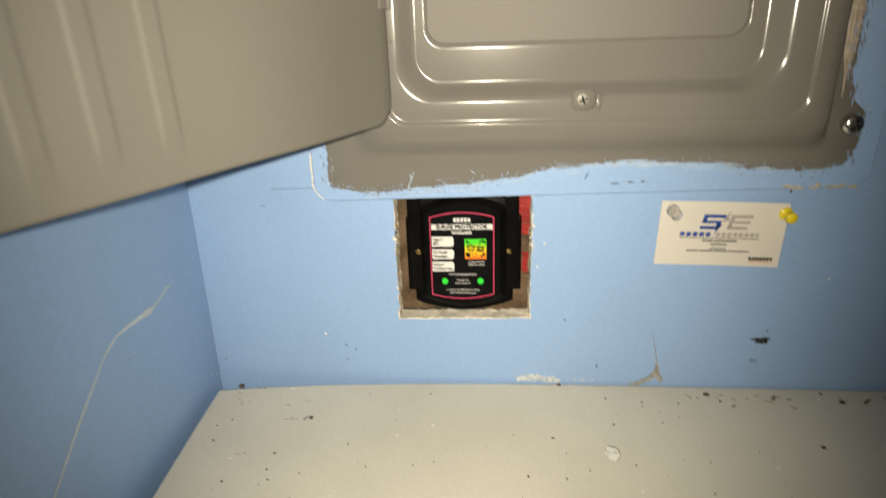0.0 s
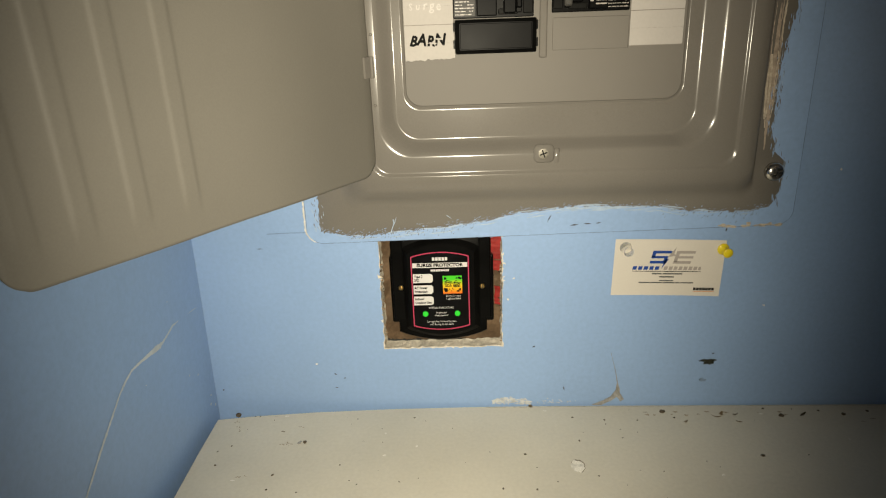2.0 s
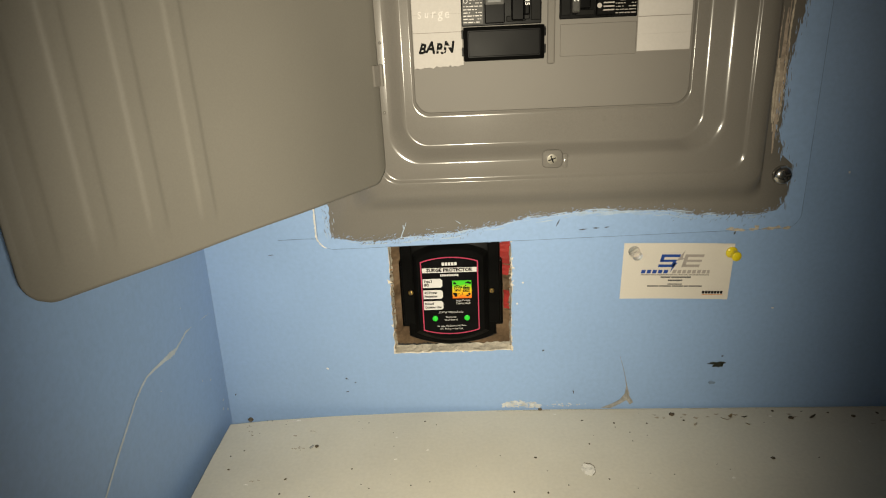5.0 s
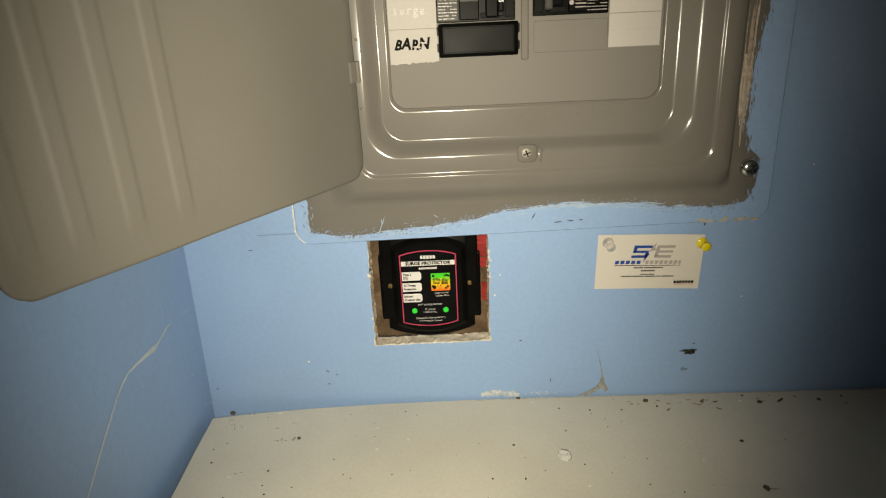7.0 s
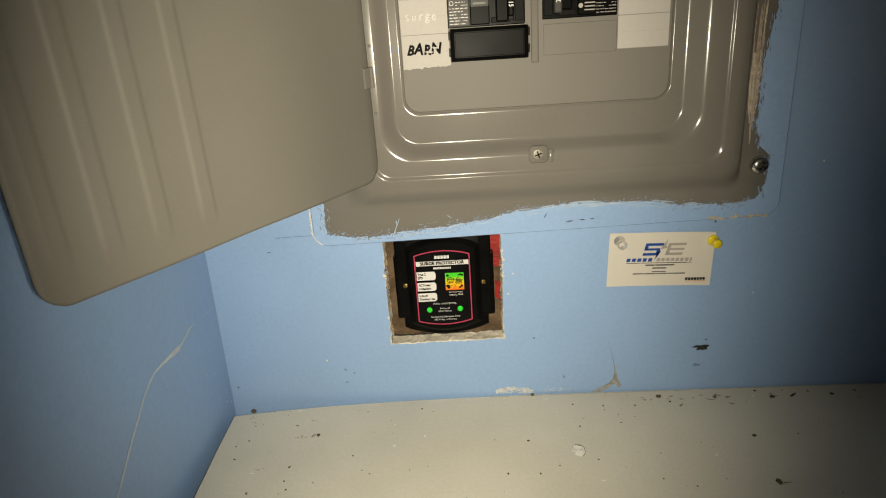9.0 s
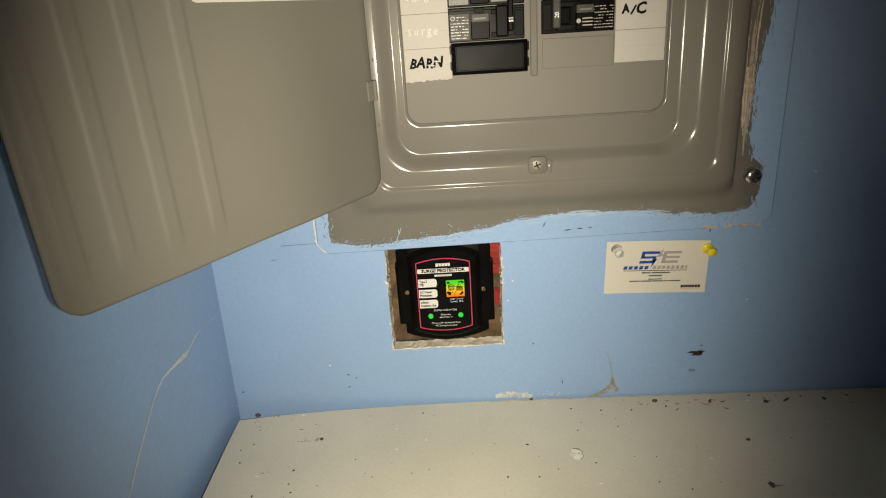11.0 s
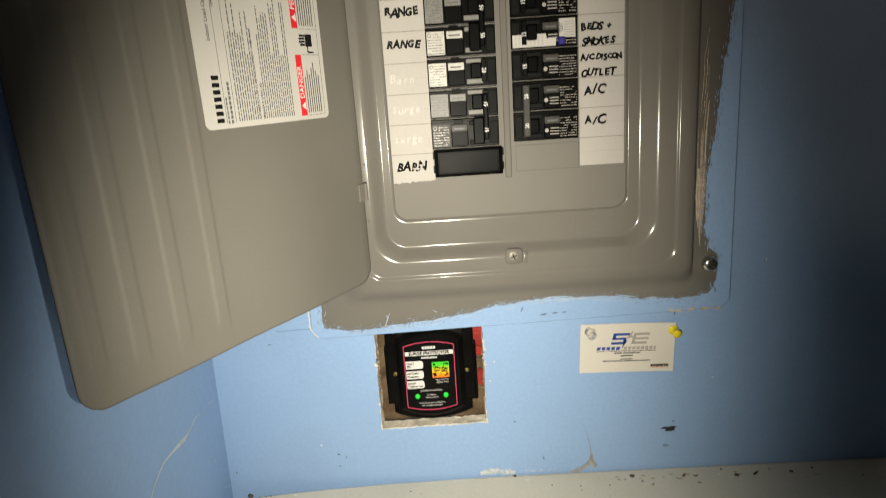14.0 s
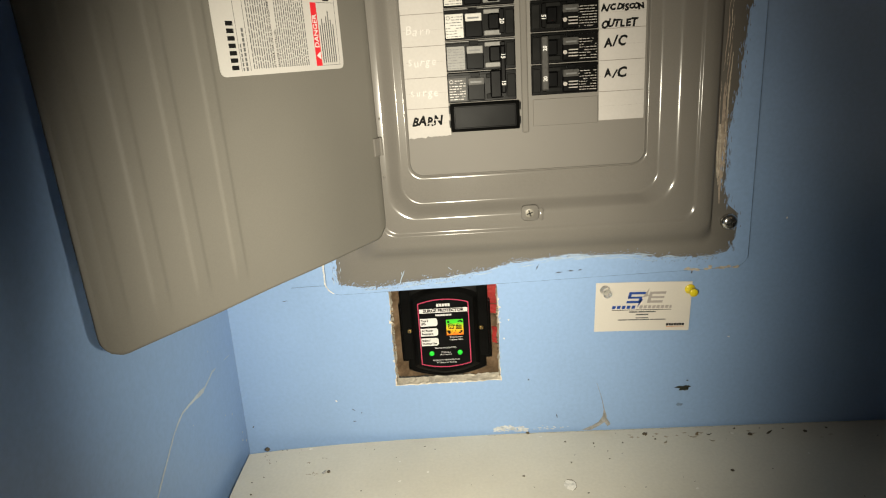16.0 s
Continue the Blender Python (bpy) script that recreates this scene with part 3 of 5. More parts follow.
    for _ in range(60):
        z = rng.uniform(1.178, 1.240)
        join_quad(bm, 0.1160 + rng.uniform(-0.006, 0.004), z, rng.uniform(0.002, 0.007), rng.uniform(0.0002, 0.0006), math.pi / 2 + rng.uniform(-0.1, 0.6), -0.0055 - 0.00001 * _)
    tagged(part("paint_fleck", bm, PALEB, panel), kind="stuff")
    bm = bmesh.new()
    for _ in range(40):
        z = rng.uniform(1.180, 1.235)
        join_quad(bm, 0.1150 + rng.uniform(-0.004, 0.002), z, rng.uniform(0.002, 0.005), rng.uniform(0.0002, 0.0005), math.pi / 2 + rng.uniform(-0.1, 0.6), -0.0054)
    tagged(part("bare_fleck", bm, STEEL, panel), kind="stuff")
    # ragged flecks down the right edge of the lapped paint
    for shade, lo, hi, deep in ((BLUE, -0.0045, 0.0004, -0.0051), (STEEL, -0.0004, 0.0035, -0.0056), (PALEB, -0.0030, 0.0030, -0.0058)):
        bm = bmesh.new()
        for k in range(90 if shade is not PALEB else 24):
            z = rng.uniform(1.190, 1.470)
            x = min(curve_at(right, z) + rng.uniform(lo, hi), 0.5085)
            join_quad(bm, x, z, rng.uniform(0.0015, 0.0070), rng.uniform(0.0002, 0.0007), math.pi / 2 + rng.uniform(-0.15, 0.15), deep - 0.000002 * k)
        tagged(part("paint_fleck" if shade is not STEEL else "bare_fleck", bm, shade, panel), kind="stuff")
    # the old seam round the rim
    bm = bmesh.new()
    line = edge + [(0.5094, 1.188 + 0.0068 * k) for k in range(108)]
    for (xa, za), (xb, zb) in zip(line[8:], line[9:]):
        w = 0.00028 + 0.00022 * noise.noise((xa * 50, za * 50, 0))
        side = (0, w) if xb > xa and xa < 0.497 else (-w, w * 0.6)
        v = [bm.verts.new((x - PX, -0.0057, z - PZ)) for x, z in ((xa, za), (xb, zb), (xb + side[0], zb + side[1]), (xa + side[0], za + side[1]))]
        bm.faces.new(v)
    part("seam", bm, CRACK, panel, "dark seam round the rim")
    # a ragged band scraped bare beside the right edge, splitting into streaks
    band = [(1.226, 0.4770), (1.252, 0.4772), (1.295, 0.4768), (1.330, 0.4760), (1.400, 0.4790), (1.460, 0.4850)]
    for k in range(15):
        bm = bmesh.new()
        z0 = rng.uniform(1.232, 1.300) if k < 9 else rng.uniform(1.30, 1.36)
        z1 = z0 + rng.uniform(0.03, 0.085)
        if k < 3:
            z0, z1 = 1.236 + 0.012 * k, 1.345 - 0.018 * k
        off = rng.uniform(-0.0016, 0.0016) if k < 3 else rng.uniform(-0.0030, 0.0050)
        wid, n = (rng.uniform(0.0013, 0.0020) if k < 3 else rng.uniform(0.0002, 0.0007)), 46
        a, b = [], []
        for i in range(n + 1):
            z = z0 + (z1 - z0) * i / n
            c = curve_at(band, z) + off + 0.0007 * noise.noise((z * 90, k, 1))
            w = wid * math.sin(math.pi * (0.04 + 0.92 * i / n)) ** 0.5
            y = -0.0051 - 0.00002 * k
            a.append(bm.verts.new((c - w + rng.uniform(-0.0002, 0.0002) - PX, y, z - PZ)))
            b.append(bm.verts.new((c + w + rng.uniform(-0.0003, 0.0003) - PX, y, z - PZ)))
        for i in range(n):
            bm.faces.new((a[i], a[i + 1], b[i + 1], b[i]))
        tagged(part("scrape", bm, (TANP, TANP, TAN)[k % 3], panel, "tan scraped streak"), kind="stuff")
    # pale scratches over the lower rim
    bm = bmesh.new()
    for pts in (((0.176, 1.1745), (0.1775, 1.179), (0.1795, 1.183), (0.1812, 1.188)), ((0.178, 1.1800), (0.1788, 1.1835), (0.1785, 1.1862)), ((0.227, 1.186), (0.2235, 1.1888)), ((0.198, 1.1815), (0.206, 1.1822), (0.214, 1.1835))):
        for (xa, za), (xb, zb) in zip(pts, pts[1:]):
            w = rng.uniform(0.0002, 0.0005)
            bm.faces.new([bm.verts.new((x - PX, -0.0059, z - PZ)) for x, z in ((xa - w, za), (xa + w, za), (xb + w * 0.7, zb), (xb - w * 0.7, zb))])
    tagged(part("scratch", bm, PALEB, panel, "pale curved scratch"), kind="stuff")


def join_quad(bm, x, z, length, width, angle, y):
    c, s = math.cos(angle), math.sin(angle)
    pts = []
    for u, v in ((-1, -0.4), (0, -1), (1, -0.2), (0.3, 1), (-0.7, 0.8)):
        a, b = u * length / 2, v * width / 2
        pts.append(bm.verts.new((x - PX + a * c - b * s, y, z - PZ + a * s + b * c)))
    bm.faces.new(pts)


overpaint()

# ---- the panel's door, swung open on its left hinge ----
DW, DZ0, DZ1 = 0.2700, 1.2259, 1.888


def door_sheet():
    nu, nz = 240, 60
    ribs = [0.1680, 0.1995, 0.2290, 0.2558]

    def low(u):
        r1, r2 = 0.019, 0.015
        if u < r1:
            return DZ0 + r1 - math.sqrt(max(0, r1 * r1 - (r1 - u) ** 2))
        if u > DW - r2:
            return DZ0 + r2 - math.sqrt(max(0, r2 * r2 - (u - DW + r2) ** 2))
        return DZ0

    def lift(u, z):
        s = 0.0
        for c in ribs:
            d = (0.0064 - abs(u - c)) / 0.0030
            if d > 0:
                k = min(1.0, d)
                k = k * k * (3 - 2 * k)
                e = min(1, max(0, (z - DZ0 - 0.0145) / 0.012)) * min(1, max(0, (DZ1 - 0.015 - z) / 0.012))
                s += 0.0006 * k * e * e * (3 - 2 * e)
        d = (DW - u)
        if d < 0.004:
            s -= 0.0014 * (1 - d / 0.004) ** 2
        if u < 0.006:
            s -= 0.002 * (1 - u / 0.006) ** 2
        return s + 0.0005 * math.sin(u * 55) * math.sin(z * 9) + 0.00012 * noise.noise((u * 60, z * 90, 0))
    bm = bmesh.new()
    us = [DW * (0.5 - 0.5 * math.cos(math.pi * i / 16)) for i in (0, 1, 2)] + [0.01 + (DW - 0.02) * i / nu for i in range(nu + 1)] + [DW * (0.5 - 0.5 * math.cos(math.pi * i / 16)) for i in (14, 15, 16)]
    us = sorted(set(round(u, 5) for u in us) | {0.0005, 0.0015, 0.003, DW - 0.0005, DW - 0.0015, DW - 0.003, DW - 0.005})
    zs = [0, 0.002, 0.006, 0.012, 0.018, 0.024, 0.030, 0.036]
    zs = [z / 0.6665 for z in zs] + [0.06 + 0.94 * j / nz for j in range(nz + 1)]
    front = []
    for u in us:
        b, t = low(u), DZ1 - (low(u) - DZ0)
        front.append([(u, lift(u, b + (t - b) * k), b + (t - b) * k) for k in zs])
    for side in (0, 1):
        g = [[bm.verts.new((u, v - 0.0012 * side, z)) for u, v, z in col] for col in front]
        for a, b in zip(g, g[1:]):
            for j in range(len(zs) - 1):
                bm.faces.new((a[j], b[j], b[j + 1], a[j + 1]))
        if side == 0:
            first = g
    edge = lambda g: [c[0] for c in g] + g[-1][1:] + [c[-1] for c in g[-2::-1]] + g[0][-2:0:-1]
    ea, eb = edge(first), edge(g)
    for i in range(len(ea)):
        bm.faces.new((ea[i], ea[(i + 1) % len(ea)], eb[(i + 1) % len(ea)], eb[i]))
    return bm


DOOR_AT = pose(0.1695, -0.0220, 1.3, 0, 0, -121.2) @ Matrix.Rotation(radians(1.57), 4, "Y") @ pose(0, 0, -1.3)
door = part("door", door_sheet(), DOORM, panel, "open grey steel door with pressed ribs and a printed label", True)
door.matrix_parent_inverse = panel.matrix_world.inverted()
door.matrix_basis = DOOR_AT
for z in (1.308, 1.577):
    bm = box(0.0008, 0.0100, -0.0004, 0.0018, z - 0.0078, z + 0.0078, 0.0007, seg=2)
    join(bm, lathe([(0.0016, -0.0078), (0.0018, -0.0074), (0.0018, 0.0074), (0.0016, 0.0078)], pose(0.0012, 0.0014, z), 12))
    h = part("hinge", bm, STEEL, door, "small painted hinge")

# the door's printed label; its words run upwards
LAB = Matrix(((0, 1, 0, 0), (0, 0, 1, 0), (1, 0, 0, 0), (0, 0, 0, 1)))  # along: z, up: away from the hinge, out: the open side
U0, U1, Z0L, Z1L, VL = 0.0382, 0.1582, 1.3763, 1.612, 0.0009


def door_label():
    rng = random.Random(21)
    flat = lambda bm, lift: (bm.transform(LAB @ Matrix.Translation((0, 0, lift))), bm)[1]
    # drawn with x along z, y away from the hinge
    bm = loft([[(x, z, 0.0) for x, y, z in loop_rr(Z0L, Z1L, U0, U1, 0.0045, 0)], [(x, z, 0.0004) for x, y, z in loop_rr(Z0L, Z1L, U0, U1, 0.0045, 0)]], True, True)
    lab = part("printed_label", flat(bm, VL - 0.0003), LABELM, door, "white printed label with red warning bands")

    def rects(rows, lift=0.0003, thick=0.0001):
        b = bmesh.new()
        for x0, x1, y0, y1 in rows:
            box(x0, x1, y0, y1, 0, thick, bm=b)
        return flat(b, VL + lift - 0.0003)
    top = U1 - 0.005
    # maker's mark as plain blocks
    part("maker_mark", rects([(Z0L + 0.004 + i * 0.0046, Z0L + 0.0068 + i * 0.0046, top - 0.0104, top - 0.0046) for i in range(7)], 0.0005), INK, lab)
    T = lambda text, size, x, y, bold=0.0, ma=INK, nm="wording", al="LEFT": part(nm, flat(words(text, size, Matrix.Translation((x, y, 0)), al, 0.92, 0, bold, 0.00005), VL + 0.0002), ma, lab)
    T("Indoor Load Center", 0.0042, Z0L + 0.056, top - 0.0072)
    T("Type 1", 0.0030, Z0L + 0.0765, top - 0.0135)
    part("rule", rects([(Z0L + 0.003, Z0L + 0.086, top - 0.0128, top - 0.0125), (Z0L + 0.003, Z0L + 0.086, top - 0.0205, top - 0.0202)], 0.0004), GINK, lab)
    part("small_print", rects([(Z0L + 0.003 + k * 0.0031, Z0L + 0.0054 + k * 0.0031, top - 0.0182, top - 0.0165) for k in range(9)] + [(Z0L + 0.003 + k * 0.0030, Z0L + 0.0052 + k * 0.0030, top - 0.0149, top - 0.0138) for k in range(6)], 0.0004), GINK, lab)
    T("SUITABLE FOR USE AS SERVICE EQUIPMENT WHEN MAIN", 0.0026, Z0L + 0.004, top - 0.0425, 0.00003)
    T("BREAKER IS INSTALLED.", 0.0026, Z0L + 0.004, top - 0.0465, 0.00003)
    rows, y = [], top - 0.0235
    while y > U0 + 0.038:
        if not top - 0.0485 < y < top - 0.0405:
            x, end = Z0L + 0.004, Z0L + rng.choice((0.048, 0.062, 0.072, 0.076, 0.080, 0.084, 0.086))
            while x < end:
                w = rng.uniform(0.0012, 0.0055)
                rows.append((x, min(x + w, end), y - 0.00042, y + 0.00042))
                x += w + 0.0008
        y -= 0.0021
    part("small_print", rects(rows, 0.0004), GINK, lab)
    # the two warning bands
    band = U0 + 0.0245
    part("warning_band", rects([(Z0L + 0.0030, Z0L + 0.0480, band, band + 0.0062), (Z0L + 0.0670, Z0L + 0.1110, band, band + 0.0062)], 0.0004), RED, lab, "red warning band")
    T("DANGER", 0.0064, Z0L + 0.0160, band + 0.0031, 0.0001, WINK)
    T("PELIGRO", 0.0064, Z0L + 0.0800, band + 0.0031, 0.0001, WINK)
    b = bmesh.new()
    for x in (Z0L + 0.0105, Z0L + 0.0745):
        v = [b.verts.new((x + dx, band + dy, 0.0003)) for dx, dy in ((-0.003, 0.001), (0.003, 0.001), (0, 0.0055))]
        b.faces.new(v)
    part("warning_triangle", flat(b, VL + 0.0002), WINK, lab)
    part("frame_line", rects([(Z0L + 0.0030, Z0L + 0.1110, U0 + 0.0042, U0 + 0.0045), (Z0L + 0.0030, Z0L + 0.0033, U0 + 0.0042, band), (Z0L + 0.1107, Z0L + 0.1110, U0 + 0.0042, band), (Z0L + 0.0480, Z0L + 0.0483, U0 + 0.0042, band), (Z0L + 0.0667, Z0L + 0.0670, U0 + 0.0042, band)], 0.0004), GINK, lab)
    rows = []
    for base in (Z0L + 0.0050, Z0L + 0.0690):
        for k in range(7):
            yy = band - 0.0022 - k * 0.0024
            rows.append((base, base + rng.uniform(0.026, 0.040), yy - 0.0005, yy + 0.0005))
    part("small_print", rects(rows, 0.0004), GINK, lab)
    # shock sign: a plain palm with strokes
    b = bmesh.new()
    cx, cy = Z0L + 0.0585, U0 + 0.0150
    box(cx - 0.0045, cx + 0.0045, cy - 0.004, cy + 0.003, 0, 0.0001, bm=b)
    for k in range(4):
        box(cx - 0.0040 + k * 0.0022, cx - 0.0024 + k * 0.0022, cy + 0.0034, cy + 0.0100 - 0.0006 * abs(k - 1.5), 0, 0.0001, bm=b)
    box(cx - 0.0090, cx - 0.0042, cy + 0.0005, cy + 0.0016, 0, 0.0001, bm=b)
    box(cx - 0.0092, cx - 0.0080, cy - 0.0050, cy + 0.0012, 0, 0.0001, bm=b)
    part("shock_sign", flat(b, VL + 0.0001), INK, lab)
    # wire table above
    T("USE COPPER OR ALUMINUM WIRE", 0.0034, Z0L + 0.1125, top - 0.0020, 0.00003)
    tables = ((0.112, 0.171, 0.0065, 0.047, 17, 5), (0.122, 0.161, 0.056, 0.078, 9, 3), (0.123, 0.162, 0.083, 0.097, 6, 3))
    for x0, x1, y0, y1, n, cols in tables:
        part("table_head", rects([(Z0L + x0, Z0L + x1, top - y0 - 0.0018, top - y0)], 0.0004), INK, lab)
    rows = []
    for x0, x1, y0, y1, n, cols in tables:
        for e in (x0, x1 - 0.0003, x0 + (x1 - x0) * 0.62):
            rows.append((Z0L + e, Z0L + e + 0.0003, top - y1, top - y0))
        rows.append((Z0L + x0, Z0L + x1, top - y1, top - y1 + 0.0003))
        step = (y1 - y0 - 0.002) / n
        for k in range(n):
            yy = top - y0 - 0.0022 - k * step
            for s in range(cols):
                w = (x1 - x0) / cols
                rows.append((Z0L + x0 + s * w + 0.0008, Z0L + x0 + s * w + w * rng.uniform(0.5, 0.9), yy - step * 0.55, yy))
    # wiring sketches
    for y0 in (0.016, 0.028, 0.060, 0.072):
        rows.append((Z0L + 0.179, Z0L + 0.225, top - y0 - 0.0004, top - y0))
    for k in range(9):
        for y0, y1 in ((0.010, 0.036), (0.054, 0.082)):
            rows.append((Z0L + 0.180 + k * 0.005, Z0L + 0.1803 + k * 0.005, top - y1, top - y0))
    for y0 in (0.041, 0.088):
        for k in range(3):
            rows.append((Z0L + 0.185, Z0L + 0.210, top - y0 - k * 0.002, top - y0 - k * 0.002 + 0.0008))
    rows.append((Z0L + 0.150, Z0L + 0.225, U0 + 0.0068, U0 + 0.0072))
    rows.append((Z0L + 0.112, Z0L + 0.148, U0 + 0.0062, U0 + 0.0070))
    part("small_print", rects(rows, 0.0004), GINK, lab)


door_label()

# ---- breakers ----
PITCH = 0.02645
ROT = pose(PX, 0, PZ, 0, -0.7, 0)


def breaker(side, row, z0, amps, look_="dark", tie=False):
    """One breaker module. side: +1 has its toggle at the right, -1 at the left; y is measured out of the dead front."""
    rng = random.Random(hash((side, row)) % 1000 + 17 * row)
    L = 0.0605 if side > 0 else 0.0580
    x_out = 0.2335 if side > 0 else 0.3655          # end beside the written labels
    X = lambda u: (x_out + side * u * L) - PX
    Z = z0 - PZ
    H = PITCH - 0.0008
    y0 = -0.0040
    pale = look_ in ("pale", "bright")
    b = thing("circuit_breaker", "black circuit breaker marked %s, toggle on, beside a written label" % amps, "circuit breaker", ROT, "breakers in the panel")

    def bx(nm, u0, u1, v0, v1, y, ma, bevel=0.0006, label="", under=None, back=y0):
        a, c = sorted((X(u0), X(u1)))
        return part(nm, box(a, c, y, back, Z + v0 * H, Z + v1 * H, bevel), ma, under or b, label)
    body = bx("body", 0.0, 1.0, 0.0, 1.0, -0.0062, BLACK)
    # on pale rows a lighter plastic stands for light caught by the shoulder
    bx("upper_shoulder", 0.0, 1.0, 0.90, 0.985, -0.0074, GREYP if pale else BLACK, 0.0004)
    vivid = look_ == "bright"
    face = STICKB if vivid else STICKP if pale else (STICK if side > 0 else BLACK)
    st = bx("sticker", 0.015, 0.27 if side > 0 else 0.33, 0.06, 0.82, -0.0068, face, 0.0, "printed sticker with fine print")
    rows, end = [], 0.26 if side > 0 else 0.32
    for k in range(8):
        zc, u = Z + H * (0.11 + 0.088 * k), 0.025 + (0.08 if k > 5 and side > 0 else 0)
        while u < end - 0.02:
            w = rng.uniform(0.010, 0.060)
            a, c = sorted((X(u), X(min(u + w, end))))
            if rng.random() < 0.85:
                rows.append((a, c, zc, rng.uniform(0.0005, 0.0008)))
            u += w + 0.012
    part("small_print", bars(rows, -0.0068), GINK if pale else SILVER, st)
    if side > 0:
        ring = lambda q: [(X(0.055) + q * math.cos(t * math.pi / 7), -0.0070, Z + H * 0.70 + q * math.sin(t * math.pi / 7)) for t in range(14)]
        part("round_mark", loft([ring(0.0017), ring(0.0012)], False, False), GINK if pale else SILVER, st)
        # reflection along the gap, painted as a thin pale strip
        if pale:
            bx("edge_glint", 0.0, 1.0, 0.945, 0.985, -0.0076, STICKP, 0.0003)
    m = bx("centre_block", 0.29, 0.54, 0.05, 0.62, -0.0092, BLACK2, 0.0008)
    t = bx("centre_tab", 0.30, 0.53, 0.56, 0.80, -0.0096, (STICKB if look_ == "bright" else STICKP) if pale else STICK, 0.0003)
    part("small_print", bars([(min(X(0.33), X(0.49)), max(X(0.33), X(0.49)), Z + H * 0.66, 0.0014)], -0.0096), GINK, t)
    bx("index_tab", 0.34, 0.47, 0.83, 0.97, -0.0086, BLACK2, 0.0003)
    # toggle in its surround
    for v0, v1 in ((0.08, 0.24), (0.76, 0.90)):
        bx("surround", 0.56, 0.80, v0, v1, -0.0088, GREYP if not pale else STICKP, 0.0005)
    tg = bx("toggle", 0.62, 0.775, 0.10 if tie == "low" else 0.25, 1.0 if tie == "low" else 0.75, -0.0128, BLACK2, 0.0010, "black toggle")
    plate = bx("amp_plate", 0.775, 0.845, 0.12, 0.88, -0.0108, BLACK, 0.0005)
    rot = -90 if side > 0 else 90
    T = Matrix.Translation((X(0.81), -0.01085, Z + H * (0.5 if side > 0 else 0.45))) @ FACE @ Matrix.Rotation(radians(rot), 4, "Z")
    part("amp_number", words(amps, 0.0052, T, "CENTER", 0.85, 0, 0.00012, 0.00008), WINK, plate)
    bx("tail_block", 0.865, 0.985, 0.10, 0.86, -0.0078, GREYP, 0.0005)
    if side < 0:
        mk = bx("mark_plate", 0.30, 0.52, 0.10, 0.55, -0.0094, BLACK, 0.0002)
        part("round_mark", lathe([(0.0018, 0), (0.0018, 0.0001)], Matrix.Translation((X(0.50), -0.0094, Z + H * 0.33)) @ pose(0, 0, 0, 90), 16), SILVER, mk)
        part("small_print", bars([(min(X(0.31), X(0.45)), max(X(0.31), X(0.45)), Z + H * (0.20 + 0.1 * k), 0.0009) for k in range(3)], -0.0094), SILVER, mk)
    return b


left = [("15", "dark", "low"), ("15", "pale", False), ("20", "bright", False), ("50", "bright", "low"), ("50", "pale", False), ("15", "dark", False), ("20", "dark", False), ("20", "dark", False), ("20", "dark", False), ("20", "dark", False), ("20", "dark", False)]
ZL, ZR = 1.3420, 1.3440
for i, (a, lk, tie) in enumerate(left):
    breaker(1, i, ZL + i * PITCH, a, lk, tie)
right = [("20", "dark"), ("20", "dark"), ("15", "dark"), ("15", "dark"), ("15", "dark"), ("15", "dark"), ("15", "dark"), ("20", "dark"), ("20", "dark"), ("15", "dark"), ("15", "dark")]
made_right = [breaker(-1, i, ZR + i * PITCH, a, lk) for i, (a, lk) in enumerate(right)]


def handle_tie(x0, x1, z0, z1, material, label, amps, turn):
    ob = thing("handle_tie", label, "handle tie", ROT)
    bar = part("bar", box(x0 - PX, x1 - PX, -0.0150, -0.0106, z0 - PZ, z1 - PZ, 0.0012, seg=2), material, ob)
    for f in (0.22, 0.78):
        m = Matrix.Translation(((x0 + x1) / 2 - PX, -0.01505, z0 + (z1 - z0) * f - PZ)) @ FACE @ Matrix.Rotation(radians(turn), 4, "Z")
        part("amp_number", words(amps, 0.0048, m, "CENTER", 0.9, 0, 0.00012, 0.00008), WINK, bar)
    return ob


handle_tie(0.2800, 0.2846, ZL + 0.006, ZL + 2 * PITCH - 0.007, BLACK2, "black bar joining two breaker toggles", "15", -90)
handle_tie(0.2800, 0.2846, ZL + 3 * PITCH + 0.006, ZL + 5 * PITCH - 0.007, BLACK2, "black bar joining two breaker toggles", "50", -90)
handle_tie(0.3155, 0.3215, ZR + 0.004, ZR + 2 * PITCH - 0.004, STICK, "grey bar joining two breaker toggles", "20", 90)
# white stickers and the blue test button of the arc-fault breaker
zt = ZR + 3 * PITCH - PZ
arc = made_right[3]
s = part("white_sticker", box(0.3085 - PX, 0.3375 - PX, -0.0100, -0.0060, zt + 0.0010, zt + 0.0115, 0.0002), LABELM, arc, "white printed sticker")
part("small_print", bars([(0.3095 + k * 0.0033 + 0.0008 * (j % 2) - PX, 0.3121 + k * 0.0033 - PX, zt + 0.0024 + j * 0.0016, 0.0007) for k in range(8) for j in range(6)], -0.0100), SILVER, s)
s = part("white_sticker", box(0.3375 - PX, 0.3460 - PX, -0.0098, -0.0060, zt + 0.0010, zt + 0.0075, 0.0002), LABELM, arc)
s = part("white_sticker", box(0.3490 - PX, 0.3630 - PX, -0.0098, -0.0060, zt + 0.0075, zt + 0.0230, 0.0002), LABELM, arc, "white printed sticker")
part("small_print", bars([(0.3530 - PX, 0.3618 - PX, zt + 0.0095 + k * 0.0021, 0.0008) for k in range(6)], -0.0098), SILVER, s)
